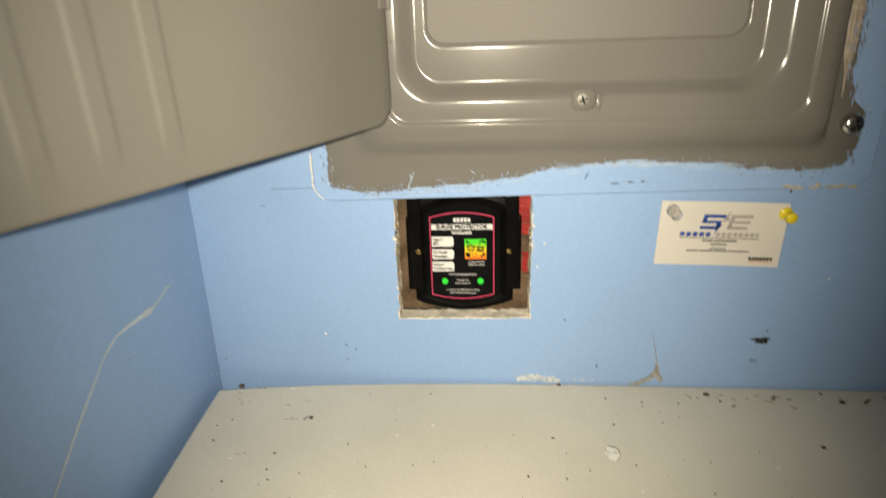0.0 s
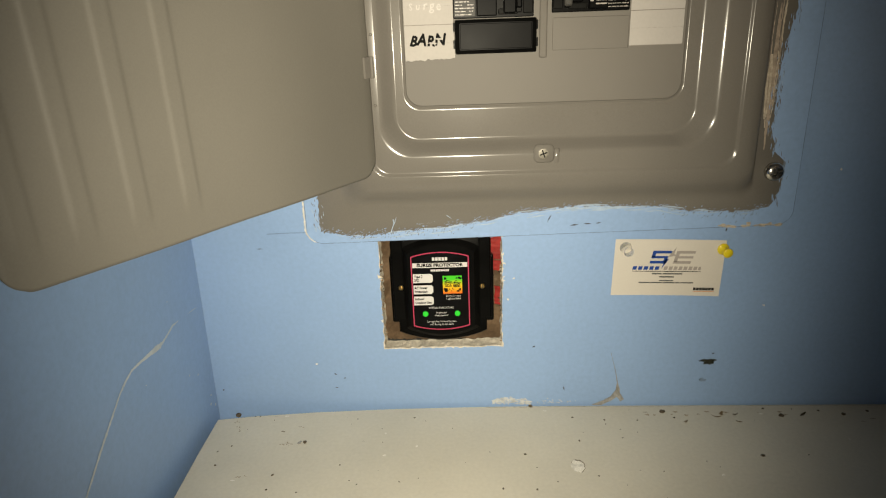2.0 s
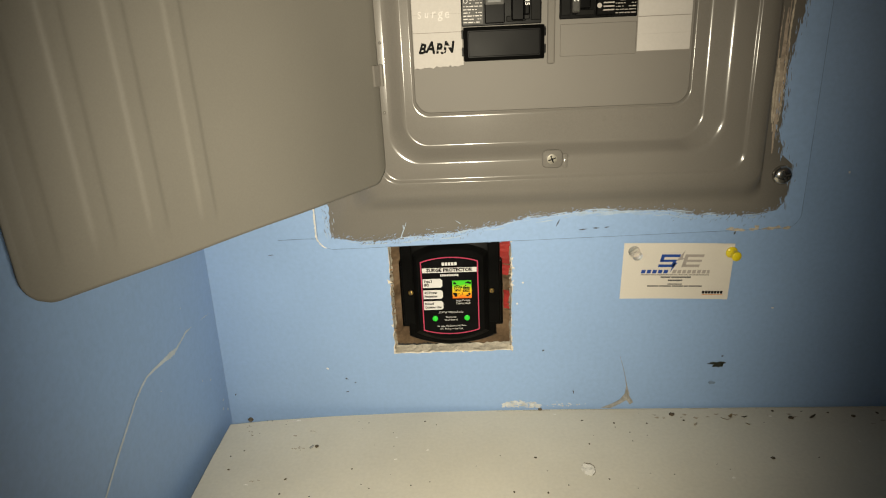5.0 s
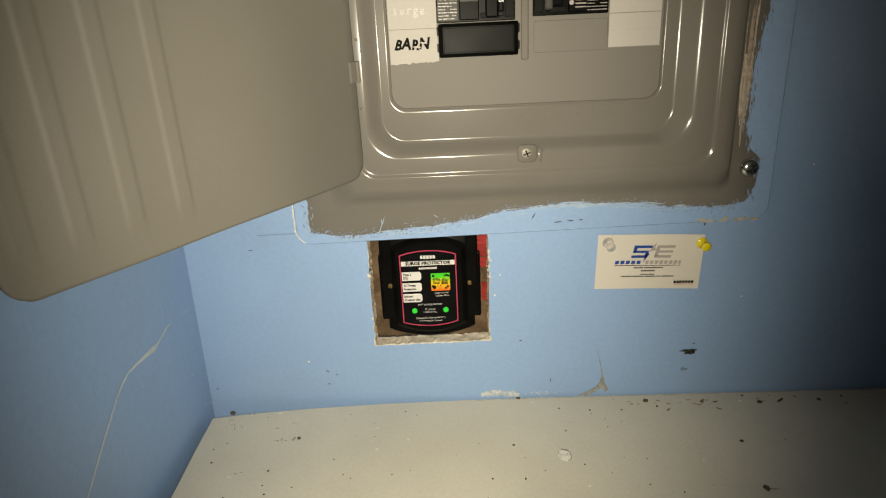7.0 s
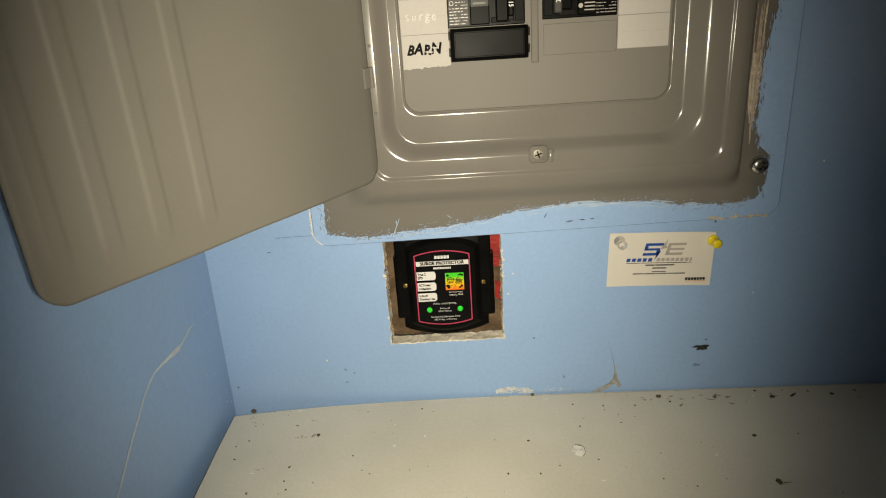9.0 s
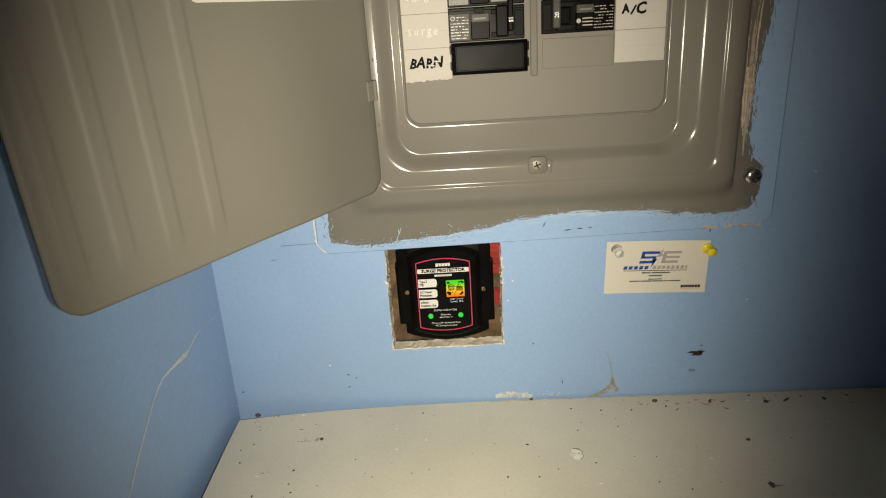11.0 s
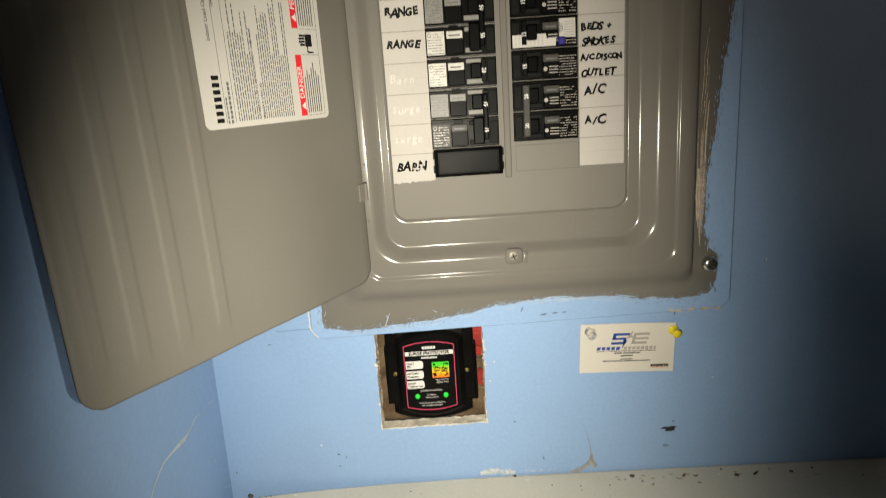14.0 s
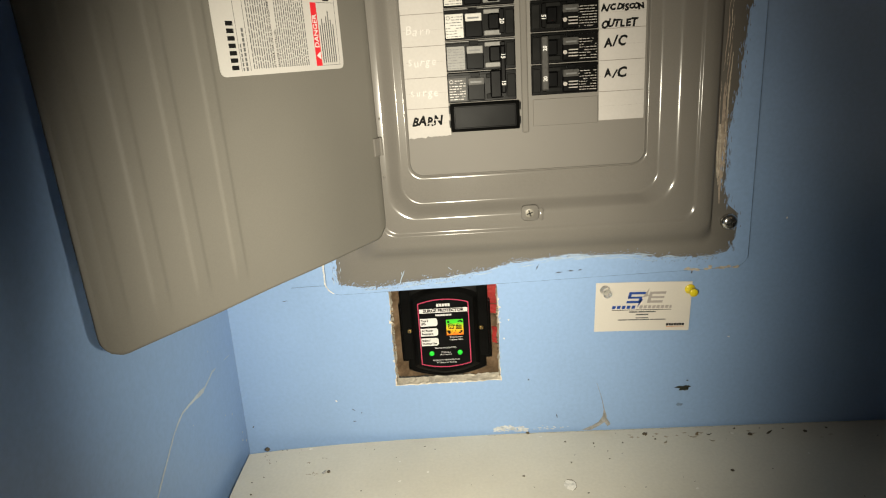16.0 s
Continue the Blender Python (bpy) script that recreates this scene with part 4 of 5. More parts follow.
T = Matrix.Translation((0.3508 - PX, -0.0099, zt + 0.0155)) @ FACE @ Matrix.Rotation(radians(90), 4, "Z")
part("wording", words("TEST", 0.0040, T, "CENTER", 0.9, 0, 0.00005, 0.00005), INK, s)
part("test_button", box(0.3478 - PX, 0.3535 - PX, -0.0125, -0.0060, zt + 0.0015, zt + 0.0080, 0.0008), plain("blue_button", (0.02, 0.015, 0.20), 0.35), arc, "blue test button")

# black filler plate under the left row
fill = thing("filler_plate", "black plastic filler plate covering an empty breaker space", "filler plate", ROT)
part("plate", plate_rr(0.2345 - PX, 0.2960 - PX, 1.3165 - PZ, 1.3412 - PZ, 0.0012, -0.0040, -0.0098, 0.0009), BLACK, fill, "", True)
part("raised_panel", loft([loop_rr(0.2375 - PX, 0.2930 - PX, 1.3190 - PZ, 1.3390 - PZ, 0.001, -0.0098), loop_rr(0.2378 - PX, 0.2927 - PX, 1.3193 - PZ, 1.3387 - PZ, 0.001, -0.0103), loop_rr(0.2384 - PX, 0.2921 - PX, 1.3199 - PZ, 1.3381 - PZ, 0.001, -0.0103), loop_rr(0.2387 - PX, 0.2918 - PX, 1.3202 - PZ, 1.3378 - PZ, 0.001, -0.0099)]), BLACK2, fill)
for x in (0.2338, 0.2966):
    for z in (1.3205, 1.3330):
        part("clip", box(x - 0.0007 - PX, x + 0.0007 - PX, -0.0080, -0.0040, z - PZ, z + 0.0065 - PZ, 0.0003), BLACK, fill)

# ---- written circuit labels ----
rngw = random.Random(33)


def label_row(name, x0, x1, z0, z1, lines, ink, torn=False, size=0.0086):
    ob = thing("circuit_label", name, "paper label", ROT, "circuit labels")
    y = -0.0047
    if torn:
        n = 40
        pts = [(x0 - PX, z1 - PZ)] + [(x0 + (x1 - x0 + 0.001) * i / n - PX, z0 + 0.0018 * noise.noise((i * 0.3, 4, 0)) + 0.0014 * i / n + rngw.uniform(-0.0003, 0.0003) - PZ) for i in range(n + 1)] + [(x1 - PX, z1 - PZ)]
        bm = prism(pts, -0.0043, y)
    else:
        bm = box(x0 - PX, x1 - PX, y, -0.0043, z0 + 0.0002 - PZ, z1 - 0.0002 - PZ)
    p = part("paper", bm, PAPER, ob)
    part("ruled_line", bars(([] if torn else [(x0 - PX, x1 - PX, z0 + 0.0001 - PZ, 0.0005)]) + [(x0 - PX, x1 - PX, (z0 + z1) / 2 - PZ, 0.00008)], y - 0.0001), LINE, p)
    for dx, dz, text, sz in lines:
        part("handwriting", scrawl(text, size * sz, x0 + dx - PX, z0 + dz - PZ, y - 0.0001, rngw, 0.61, 0.16, 0.00002 if ink is FAINT else 0.00046), ink, p)
    if torn:
        bm = blot(x0 + 0.0212 - PX, z0 + 0.0128 - PZ, 0.0030, 0.0009, y - 0.0002, rngw, 14, 0.35, 0.0002)
        join(bm, blot(x0 + 0.0262 - PX, z0 + 0.0158 - PZ, 0.0022, 0.0008, y - 0.0002, rngw, 12, 0.35, 0.0002))
        part("correction_smear", bm, PAPER, p, "white smear over the letters")
    return ob


XL0, XL1, XR0, XR1 = 0.1958, 0.2332, 0.3668, 0.4068
zl = lambda k: 1.3385 + k * 0.02647
hi_, lo_ = 0.0165, 0.0035
label_row("paper label hand-lettered BARN in black, torn along its foot", XL0, XL1, 1.3125, zl(0), [(0.003, 0.0150, "BARN", 1.30)], INK, True)
label_row("paper label with faint pressed writing", XL0, XL1, zl(0), zl(1), [(0.003, 0.013, "Surge", 1.0)], FAINT)
label_row("paper label with faint pressed writing", XL0, XL1, zl(1), zl(2), [(0.003, 0.013, "Surge", 1.0)], FAINT)
label_row("paper label with faint pressed writing", XL0, XL1, zl(2), zl(3), [(0.003, 0.013, "Barn", 1.1)], FAINT)
for k, t, ink in ((3, ["", "RANGE"], INK), (4, ["", "RANGE"], INK), (5, ["SEWAGE", "ALARM"], INK), (6, ["SEWAGE", "PUMP"], INK), (7, ["WEST.", "Kitch"], INKB), (8, ["MICRO/", "HOOD"], INKB), (9, ["REF/", "Kit"], INKB)):
    rows = [(0.003, 0.0160, t[1], 1.15)] if not t[0] else [(0.0015, hi_, t[0], 0.95), (0.005, lo_, t[1], 0.95)]
    label_row("paper label hand-lettered %s in %s" % (" ".join(w for w in t if w), "blue" if ink is INKB else "black"), XL0, XL1, zl(k), zl(k + 1), rows, ink)
label_row("blank strip of white paper label", XL0, XL1, zl(10), zl(11), [], INK)
zr = lambda k: 1.3435 + k * 0.0263
label_row("blank strip of white paper label", XR0, XR1, 1.3185, zr(0), [], INK)
for k, t, ink in ((0, ["", "A/C"], INK), (1, ["", "A/C"], INK), (2, ["A/C DISCON", "OUTLET"], INK), (3, ["BEDS +", "SMOKES"], INK), (4, ["", "FURN"], INK), (5, ["BASE. LTS", "POWER VENT"], INK), (6, ["BASE", "PLUGS"], INK), (7, ["BATH", "PLUGS"], INKB), (8, ["WASH.", "MACH."], INKB), (9, ["LIV.RM +", "Kit LTS"], INKB)):
    big = 1.25 if t[1] == "A/C" else 1.0
    rows = [(0.004, 0.0150, t[1], big)] if not t[0] else [(0.0015, hi_, t[0], 0.78 if len(t[0]) > 8 else 0.95), (0.002, lo_, t[1], 0.74 if len(t[1]) > 8 else 0.95)]
    if k == 5:
        rows.append((0.019, 0.0098, "+", 0.75))
    label_row("paper label hand-lettered %s in %s" % (" ".join(w for w in t if w), "blue" if ink is INKB else "black"), XR0, XR1, zr(k), zr(k + 1), rows, ink)
label_row("blank strip of white paper label", XR0, XR1, zr(10), zr(11), [], INK)

# ---- the surge protector in the hole ----
def surge_protector():
    ob = thing("surge_protector", "black surge protector with magenta outlined face, set in the wall hole", "surge protector", pose(0.2174, 0.0, 1.1153, 0, -0.8, 0))
    hw, hh = 0.0445, 0.0475
    # front body: straight flanks, bowed head and foot
    def outline(w, h, bow, y, n=16):
        pts = [(w, -h + bow), (w, h - bow)]
        pts += [(w - 2 * w * i / n, h - bow + bow * math.sin(math.pi * i / n) ** 0.8) for i in range(1, n)]
        pts += [(-w, h - bow), (-w, -h + bow)]
        pts += [(-w + 2 * w * i / n, -h + bow - bow * math.sin(math.pi * i / n) ** 0.8) for i in range(1, n)]
        return [(x, y, z) for x, z in pts]
    body = part("body", loft([outline(0.0400, 0.0520, 0.009, 0.040), outline(0.0400, 0.0520, 0.009, 0.0075), outline(0.0390, 0.0510, 0.009, 0.0060), outline(0.0335, 0.0475, 0.009, 0.0050), outline(0.0300, 0.0440, 0.009, 0.0010), outline(0.0290, 0.0430, 0.009, 0.0002)], True, True), BLACK, ob)
    body.location = (0, 0, 0.0022)
    for sx in (-1, 1):
        part("ear", box(sx * 0.0330, sx * 0.0440, 0.0045, 0.030, -0.028, 0.052, 0.0015, seg=2), BLACK, ob)
        part("ear", box(sx * 0.0360, sx * 0.0465, 0.0120, 0.030, -0.034, 0.030, 0.0015, seg=2), BLACK, ob)
        sc = part("mounting_screw", lathe([(0.0023, 0), (0.0022, 0.0010), (0.0012, 0.0014), (0.0002, 0.0015)], Matrix.Translation((sx * 0.0362, 0.0046, 0.0035)) @ pose(0, 0, 0, 90), 16), BRASS, ob, "small brass screw", True)
        part("slot", box(sx * 0.0362 - 0.0004, sx * 0.0362 + 0.0004, 0.0029, 0.0033, 0.0019, 0.0051), DARK, sc)
    for k in range(6):
        part("lug", box(0.0395, 0.0425, 0.010, 0.020, -0.006 + k * 0.0045, -0.0035 + k * 0.0045, 0.0004), BLACK2, ob)
    # face label with magenta outline
    y = 0.0001
    lab = part("face_label", loft([outline(0.0268, 0.0378, 0.0042, 0.0003), outline(0.0268, 0.0378, 0.0042, y)], True, False), surface("black_label", (0.004, 0.004, 0.0045), 0.35, vary=0.2, big=60, fine=900, bump=0.02, depth=0.0001, spec=0.08), ob, "black printed face label")
    lab.location, lab.scale = (-0.0008, 0, 0.0008), (0.955, 1, 0.99)
    a, b = outline(0.0266, 0.0376, 0.0042, y - 0.0001), outline(0.0256, 0.0366, 0.0040, y - 0.0001)
    part("outline", loft([a, b], False, False), MAGENTA, lab)
    y -= 0.0001
    W = lambda t, s, x, z, ma=WINK, al="CENTER", sq=0.92, bold=0.0: part("wording", words(t, s, Matrix.Translation((x, y - 0.0001, z)) @ FACE, al, sq, 0, bold, 0.00004), ma, lab)
    part("maker_mark", bars([(-0.0068 + k * 0.0029, -0.0045 + k * 0.0029, 0.0310, 0.0030) for k in range(5)], y), WINK, lab)
    part("title_band", bars([(-0.0250, 0.0252, 0.0252, 0.0044)], y), WINK, lab)
    part("wording", words("SURGE PROTECTOR", 0.0043, Matrix.Translation((0, y - 0.0002, 0.0252)) @ FACE, "CENTER", 1.08, 0, 0.00020, 0.00004), INK, lab)
    part("small_print", bars([(-0.0085 + k * 0.00155, -0.0085 + k * 0.00155 + 0.0012, 0.0203, 0.0019) for k in range(11)], y), WINK, lab)
    for z, t in ((0.0130, ("Type 2", "SPD")), (0.0022, ("AC Power", "Protection")), (-0.0085, ("Indoor/", "Outdoor Use"))):
        pts = [(-0.0250, z - 0.0042), (-0.0085, z - 0.0042), (-0.0068, z - 0.0025), (-0.0068, z + 0.0025), (-0.0085, z + 0.0042), (-0.0250, z + 0.0042)]
        tab = part("feature_tab", prism(pts, y, y - 0.0002), WINK, lab, "white feature tab")
        for k, w in enumerate(t):
            part("wording", words(w, 0.0032, Matrix.Translation((-0.0240, y - 0.0003, z + 0.0017 - 0.0035 * k)) @ FACE, "LEFT", 0.86, 0, 0.00012, 0.00004), INK, tab)
    foil = part("hologram", box(0.0022, 0.0200, y - 0.0003, y, -0.0020, 0.0150), HOLO, lab, "shimmering orange and green hologram sticker")
    rg = random.Random(2)
    rows = [(0.0120, 0.0182, 0.0082 - k * 0.0012, 0.0008) for k in range(4)] + [(0.0040, 0.0065, 0.0005, 0.0018), (0.0150, 0.0172, 0.0005, 0.0016), (0.0035, 0.0050, 0.0130, 0.0016), (0.0160, 0.0180, 0.0132, 0.0018), (0.0040, 0.0102, 0.0088, 0.0005), (0.0040, 0.0102, 0.0050, 0.0005)]
    part("dark_figure", bars(rows, y - 0.0003), INK, foil)
    bm = bmesh.new()
    for cx, cz, r in ((0.0046, 0.0022, 0.0019), (0.0178, 0.0020, 0.0013), (0.0045, 0.0125, 0.0013), (0.0150, 0.0128, 0.0008), (0.0186, 0.0125, 0.0012)):
        join(bm, blot(cx, cz, r, r * 0.8, y - 0.0003, rg, 12, 0.15, 0.0001))
    for r, w in ((0.0030, 0.0006), (0.0015, 0.0005)):
        ring = lambda q: [(0.0070 + q * math.cos(a * math.pi / 9), y - 0.00045, 0.0078 + q * math.sin(a * math.pi / 9)) for a in range(18)]
        join(bm, loft([ring(r), ring(r - w)], False, False))
    for k in range(26):
        cx, cz = rg.uniform(0.0035, 0.0190), rg.uniform(0.0, 0.0115)
        join(bm, blot(cx, cz, rg.uniform(0.0003, 0.0009), rg.uniform(0.0002, 0.0006), y - 0.0003, rg, 6, 0.4, 0.0001))
    part("dark_figure", bm, INK, foil)
    W("Surge Current", 0.0025, 0.0118, -0.0043)
    W("Capacity 36kA", 0.0025, 0.0118, -0.0070)
    W("STATUS INDICATORS", 0.0026, 0.0, -0.0157)
    W("Protected", 0.0026, 0.0, -0.0205)
    W("when both lit", 0.0026, 0.0, -0.0232)
    W("Contains No Serviceable Parts", 0.0025, 0.0, -0.0292)
    W("AIC Rating on the back", 0.0025, 0.0, -0.0320)
    for x in (-0.0150, 0.0150):
        part("indicator", lathe([(0.0027, 0), (0.0026, 0.0006), (0.0016, 0.0010), (0.0002, 0.0011)], Matrix.Translation((x, y, -0.0215)) @ pose(0, 0, 0, 90), 20), GREEN, lab, "lit green indicator", True)


surge_protector()

# ---- the business card and its pins ----
def business_card():
    w, h = 0.0930, 0.0512
    ob = thing("business_card", "cream business card with blue and grey logo, pinned to the wall", "business card", pose(0.4126, 0, 1.1366, 0, 1.2, 0))
    n = 24
    bm = bmesh.new()
    f = lambda u: -0.0012 - 0.0016 * (2 * u - 1) ** 2 * (0.4 if u < 0.5 else 1.0)
    for dy in (0, 0.0004):
        g = [[bm.verts.new((-w / 2 + w * i / n, f(i / n) + dy, z)) for z in (-h / 2, 0, h / 2)] for i in range(n + 1)]
        for a, b in zip(g, g[1:]):
            for j in (0, 1):
                bm.faces.new((a[j], b[j], b[j + 1], a[j + 1]))
        if dy == 0:
            first = g
    e = lambda g: [c[0] for c in g] + [g[-1][1]] + [c[2] for c in g[::-1]] + [g[0][1]]
    ea, eb = e(first), e(g)
    for i in range(len(ea)):
        bm.faces.new((ea[i], ea[(i + 1) % len(ea)], eb[(i + 1) % len(ea)], eb[i]))
    sheet = part("sheet", bm, CARD, ob)
    y = -0.00165
    sh = 0.22
    para = lambda x0, x1, z0, z1: [(x0 + sh * z0, z0), (x1 + sh * z0, z0), (x1 + sh * z1, z1), (x0 + sh * z1, z1)]

    def mark(polys, ma, nm="logo_shape"):
        b = bmesh.new()
        for p in polys:
            join(b, prism(p, y, y - 0.00015))
        part(nm, b, ma, sheet)
    z0 = 0.0040
    mark([para(-0.0170, -0.0010, z0 + 0.0092, z0 + 0.0116), para(-0.0170, -0.0140, z0 + 0.0058, z0 + 0.0092), para(-0.0170, -0.0030, z0 + 0.0048, z0 + 0.0068), para(-0.0058, -0.0030, z0 + 0.0018, z0 + 0.0048), para(-0.0170, -0.0030, z0, z0 + 0.0024)], NAVY)
    mark([para(0.0030, 0.0190, z0 + 0.0092, z0 + 0.0116), para(0.0030, 0.0060, z0 + 0.0018, z0 + 0.0092), para(0.0060, 0.0185, z0 + 0.0048, z0 + 0.0068), para(0.0030, 0.0180, z0, z0 + 0.0024)], SILVER)
    mark([[(-0.0052, z0 - 0.0046), (0.0002, z0 + 0.0040), (-0.0022, z0 + 0.0042), (-0.0038, z0 + 0.0010)]], NAVY, "bolt")
    mark([[(-0.0008, z0 + 0.0058), (0.0056, z0 + 0.0150), (0.0042, z0 + 0.0090), (0.0062, z0 + 0.0074)]], SILVER, "bolt")
    # company name, other names and numbers as plain bars
    mark([para(-0.0298 + k * 0.0048, -0.0264 + k * 0.0048, -0.0018, 0.0014) for k in range(5)], NAVY, "name_bar")
    mark([para(-0.0030 + k * 0.0042, 0.0000 + k * 0.0042, -0.0018, 0.0014) for k in range(8)], SILVER, "name_bar")
    mark([[(-0.0300, -0.0034), (0.0302, -0.0034), (0.0302, -0.0029), (-0.0300, -0.0029)]], INK, "rule")
    r = lambda x0, x1, z, hh: [(x0, z - hh / 2), (x1, z - hh / 2), (x1, z + hh / 2), (x0, z + hh / 2)]
    mark([r(-0.0128, -0.0045, -0.0053, 0.0013), r(-0.0037, 0.0132, -0.0053, 0.0013), r(-0.0062, 0.0062, -0.0082, 0.0013), r(-0.0062, 0.0062, -0.0117, 0.0009)], GINK, "small_print")
    mark([r(-0.0235 + a, -0.0235 + b, -0.0136, 0.0011) for a, b in ((0, 0.0095), (0.0103, 0.0205), (0.0213, 0.0310), (0.0318, 0.0350), (0.0358, 0.0470))], GINK, "small_print")
    y -= 0.0007
    mark([r(0.0240 + k * 0.0026, 0.0261 + k * 0.0026, -0.0190, 0.0025) for k in range(7)], INK, "name_bar")
    mark([r(0.0240, 0.0420, -0.0212, 0.0005)], ORANGE, "rule")
    return ob


business_card()


def push_pin(label, x, z, material, tilt, turn):
    ob = thing("push_pin", label, "push pin", pose(x, -0.0019, z) @ pose(0, 0, 0, 90 + tilt, 0, turn))
    part("head", lathe([(0.0046, 0.0), (0.0050, 0.0004), (0.0050, 0.0011), (0.0043, 0.0016), (0.0028, 0.0024), (0.0023, 0.0045), (0.0024, 0.0070), (0.0033, 0.0086), (0.0040, 0.0094), (0.0041, 0.0102), (0.0036, 0.0108), (0.0002, 0.0110)], Matrix(), 24), material, ob, "", True)
    part("needle", lathe([(0.0005, -0.0012), (0.0005, 0.0001)], Matrix(), 8), CHROME, ob)


push_pin("bright yellow plastic push pin in a card's corner", 0.4575, 1.1535, YELLOW, 4, 2)
push_pin("clear plastic push pin in a card's corner", 0.3752, 1.1560, CLEARP, 6, 2)

# ---- marks on the walls ----
rngm = random.Random(77)


def wall_mark(name, bm, material, label, under):
    part(name, bm, material, under, label)


# white scrape and crumbs low on the wall
bm = bmesh.new()
for _ in range(150):
    u = rngm.random()
    top = 0.0075 * math.sin(math.pi * (0.12 + 0.80 * u)) ** 0.7
    join(bm, blot(0.263 + 0.036 * u, 1.0008 + top * rngm.random() ** 0.8, rngm.uniform(0.0004, 0.0019), rngm.uniform(0.0003, 0.0010), 0, rngm, 11, 0.4, 0.0002))
for _ in range(26):
    join(bm, blot(rngm.gauss(0.318, 0.016), 1.0015 + abs(rngm.gauss(0, 0.0022)), rngm.uniform(0.0003, 0.0009), rngm.uniform(0.0002, 0.0006), 0, rngm, 8, 0.4, 0.0002))
wall_mark("plaster_scrape", bm, SCUFF, "white scraped plaster", wall)
# dusty cobweb
bm = bmesh.new()
web = [(0.3600, 1.0000, 0.0090), (0.3685, 1.0040, 0.0075), (0.3755, 1.0085, 0.0060), (0.3788, 1.0150, 0.0044), (0.3780, 1.0230, 0.0010), (0.3755, 1.0350, 0.0005), (0.3725, 1.0460, 0.0004), (0.3700, 1.0540, 0.0003)]
for (xa, za, wa), (xb, zb, wb) in zip(web, web[1:]):
    join(bm, prism([(xa - wa / 2, za), (xa + wa / 2, za - 0.0003), (xb + wb / 2, zb), (xb - wb / 2, zb + 0.0003)], -0.0008, -0.0004))
join(bm, prism([(0.3765, 1.0110), (0.3820, 1.0035), (0.3850, 1.0060), (0.3795, 1.0150)], -0.0009, -0.0004))
wall_mark("cobweb", bm, WEB, "dusty grey cobweb", wall)
# dark ragged hole, its shaded inside painted as flat greenish dark patches
bm = blot(0.4590, 1.0445, 0.0052, 0.0024, 0, rngm, 22, 0.5, 0.0006)
join(bm, blot(0.4540, 1.0455, 0.0035, 0.0010, 0, rngm, 12, 0.5, 0.0005))
join(bm, blot(0.4635, 1.0462, 0.0030, 0.0009, 0, rngm, 12, 0.5, 0.0005))
wall_mark("dark_hole", bm, HOLEDARK, "small dark ragged hole", wall)
wall_mark("smudge", blot(0.4555, 1.0255, 0.0030, 0.0016, 0, rngm, 14, 0.4), SMUDGE, "grey smudge", wall)
# chipped old paint along the panel's rim
bm = bmesh.new()
inner, outer = [], []
for i in range(61):
    t = i / 60
    if t < 0.6:
        x, z, nx, nz = 0.1026, 1.200 - 0.024 * t / 0.6, -1, 0
    else:
        a = (t - 0.6) / 0.4 * 1.45
        x, z, nx, nz = 0.1150 - 0.0124 * math.cos(a), 1.1760 - 0.0124 * math.sin(a), -math.cos(a), -math.sin(a)
    w = (0.0016 + 0.0007 * noise.noise((t * 14, 3, 0)) + rngm.uniform(-0.0003, 0.0003)) * min(1, 0.3 + 5 * (1 - t))
    inner.append(bm.verts.new((x + rngm.uniform(-0.0002, 0.0002), -0.0011, z)))
    outer.append(bm.verts.new((x + nx * max(w, 0.0004), -0.0003, z + nz * max(w, 0.0004))))
for i in range(60):
    bm.faces.new((inner[i], inner[i + 1], outer[i + 1], outer[i]))
wall_mark("paint_chip", bm, CHIPW, "chipped bare plaster", wall)
bm = bmesh.new()
for i in range(22):
    x = 0.447 + 0.052 * rngm.random()
    join(bm, blot(x, 1.1742 + 0.03 * (x - 0.447) + rngm.gauss(0, 0.0006), rngm.uniform(0.001, 0.004), rngm.uniform(0.0004, 0.0011), -0.0050, rngm, 10, 0.45, 0.0006))
wall_mark("paint_chip", bm, TAN, "chipped paint showing tan beneath", wall)
# hairline crack along the rim, scratches and nicks
bm = bmesh.new()
for i in range(9):
    x = 0.068 + 0.0039 * i
    low = 1.1715 + 0.0003 * math.sin(x * 90) + 0.02 * (x - 0.068)
    box(x, x + 0.0039, -0.0003, 0.0002, low - 0.00022, low + 0.00018, bm=bm)
wall_mark("hairline_crack", bm, CRACK, "hairline crack in the paint", wall)
bm = bmesh.new()
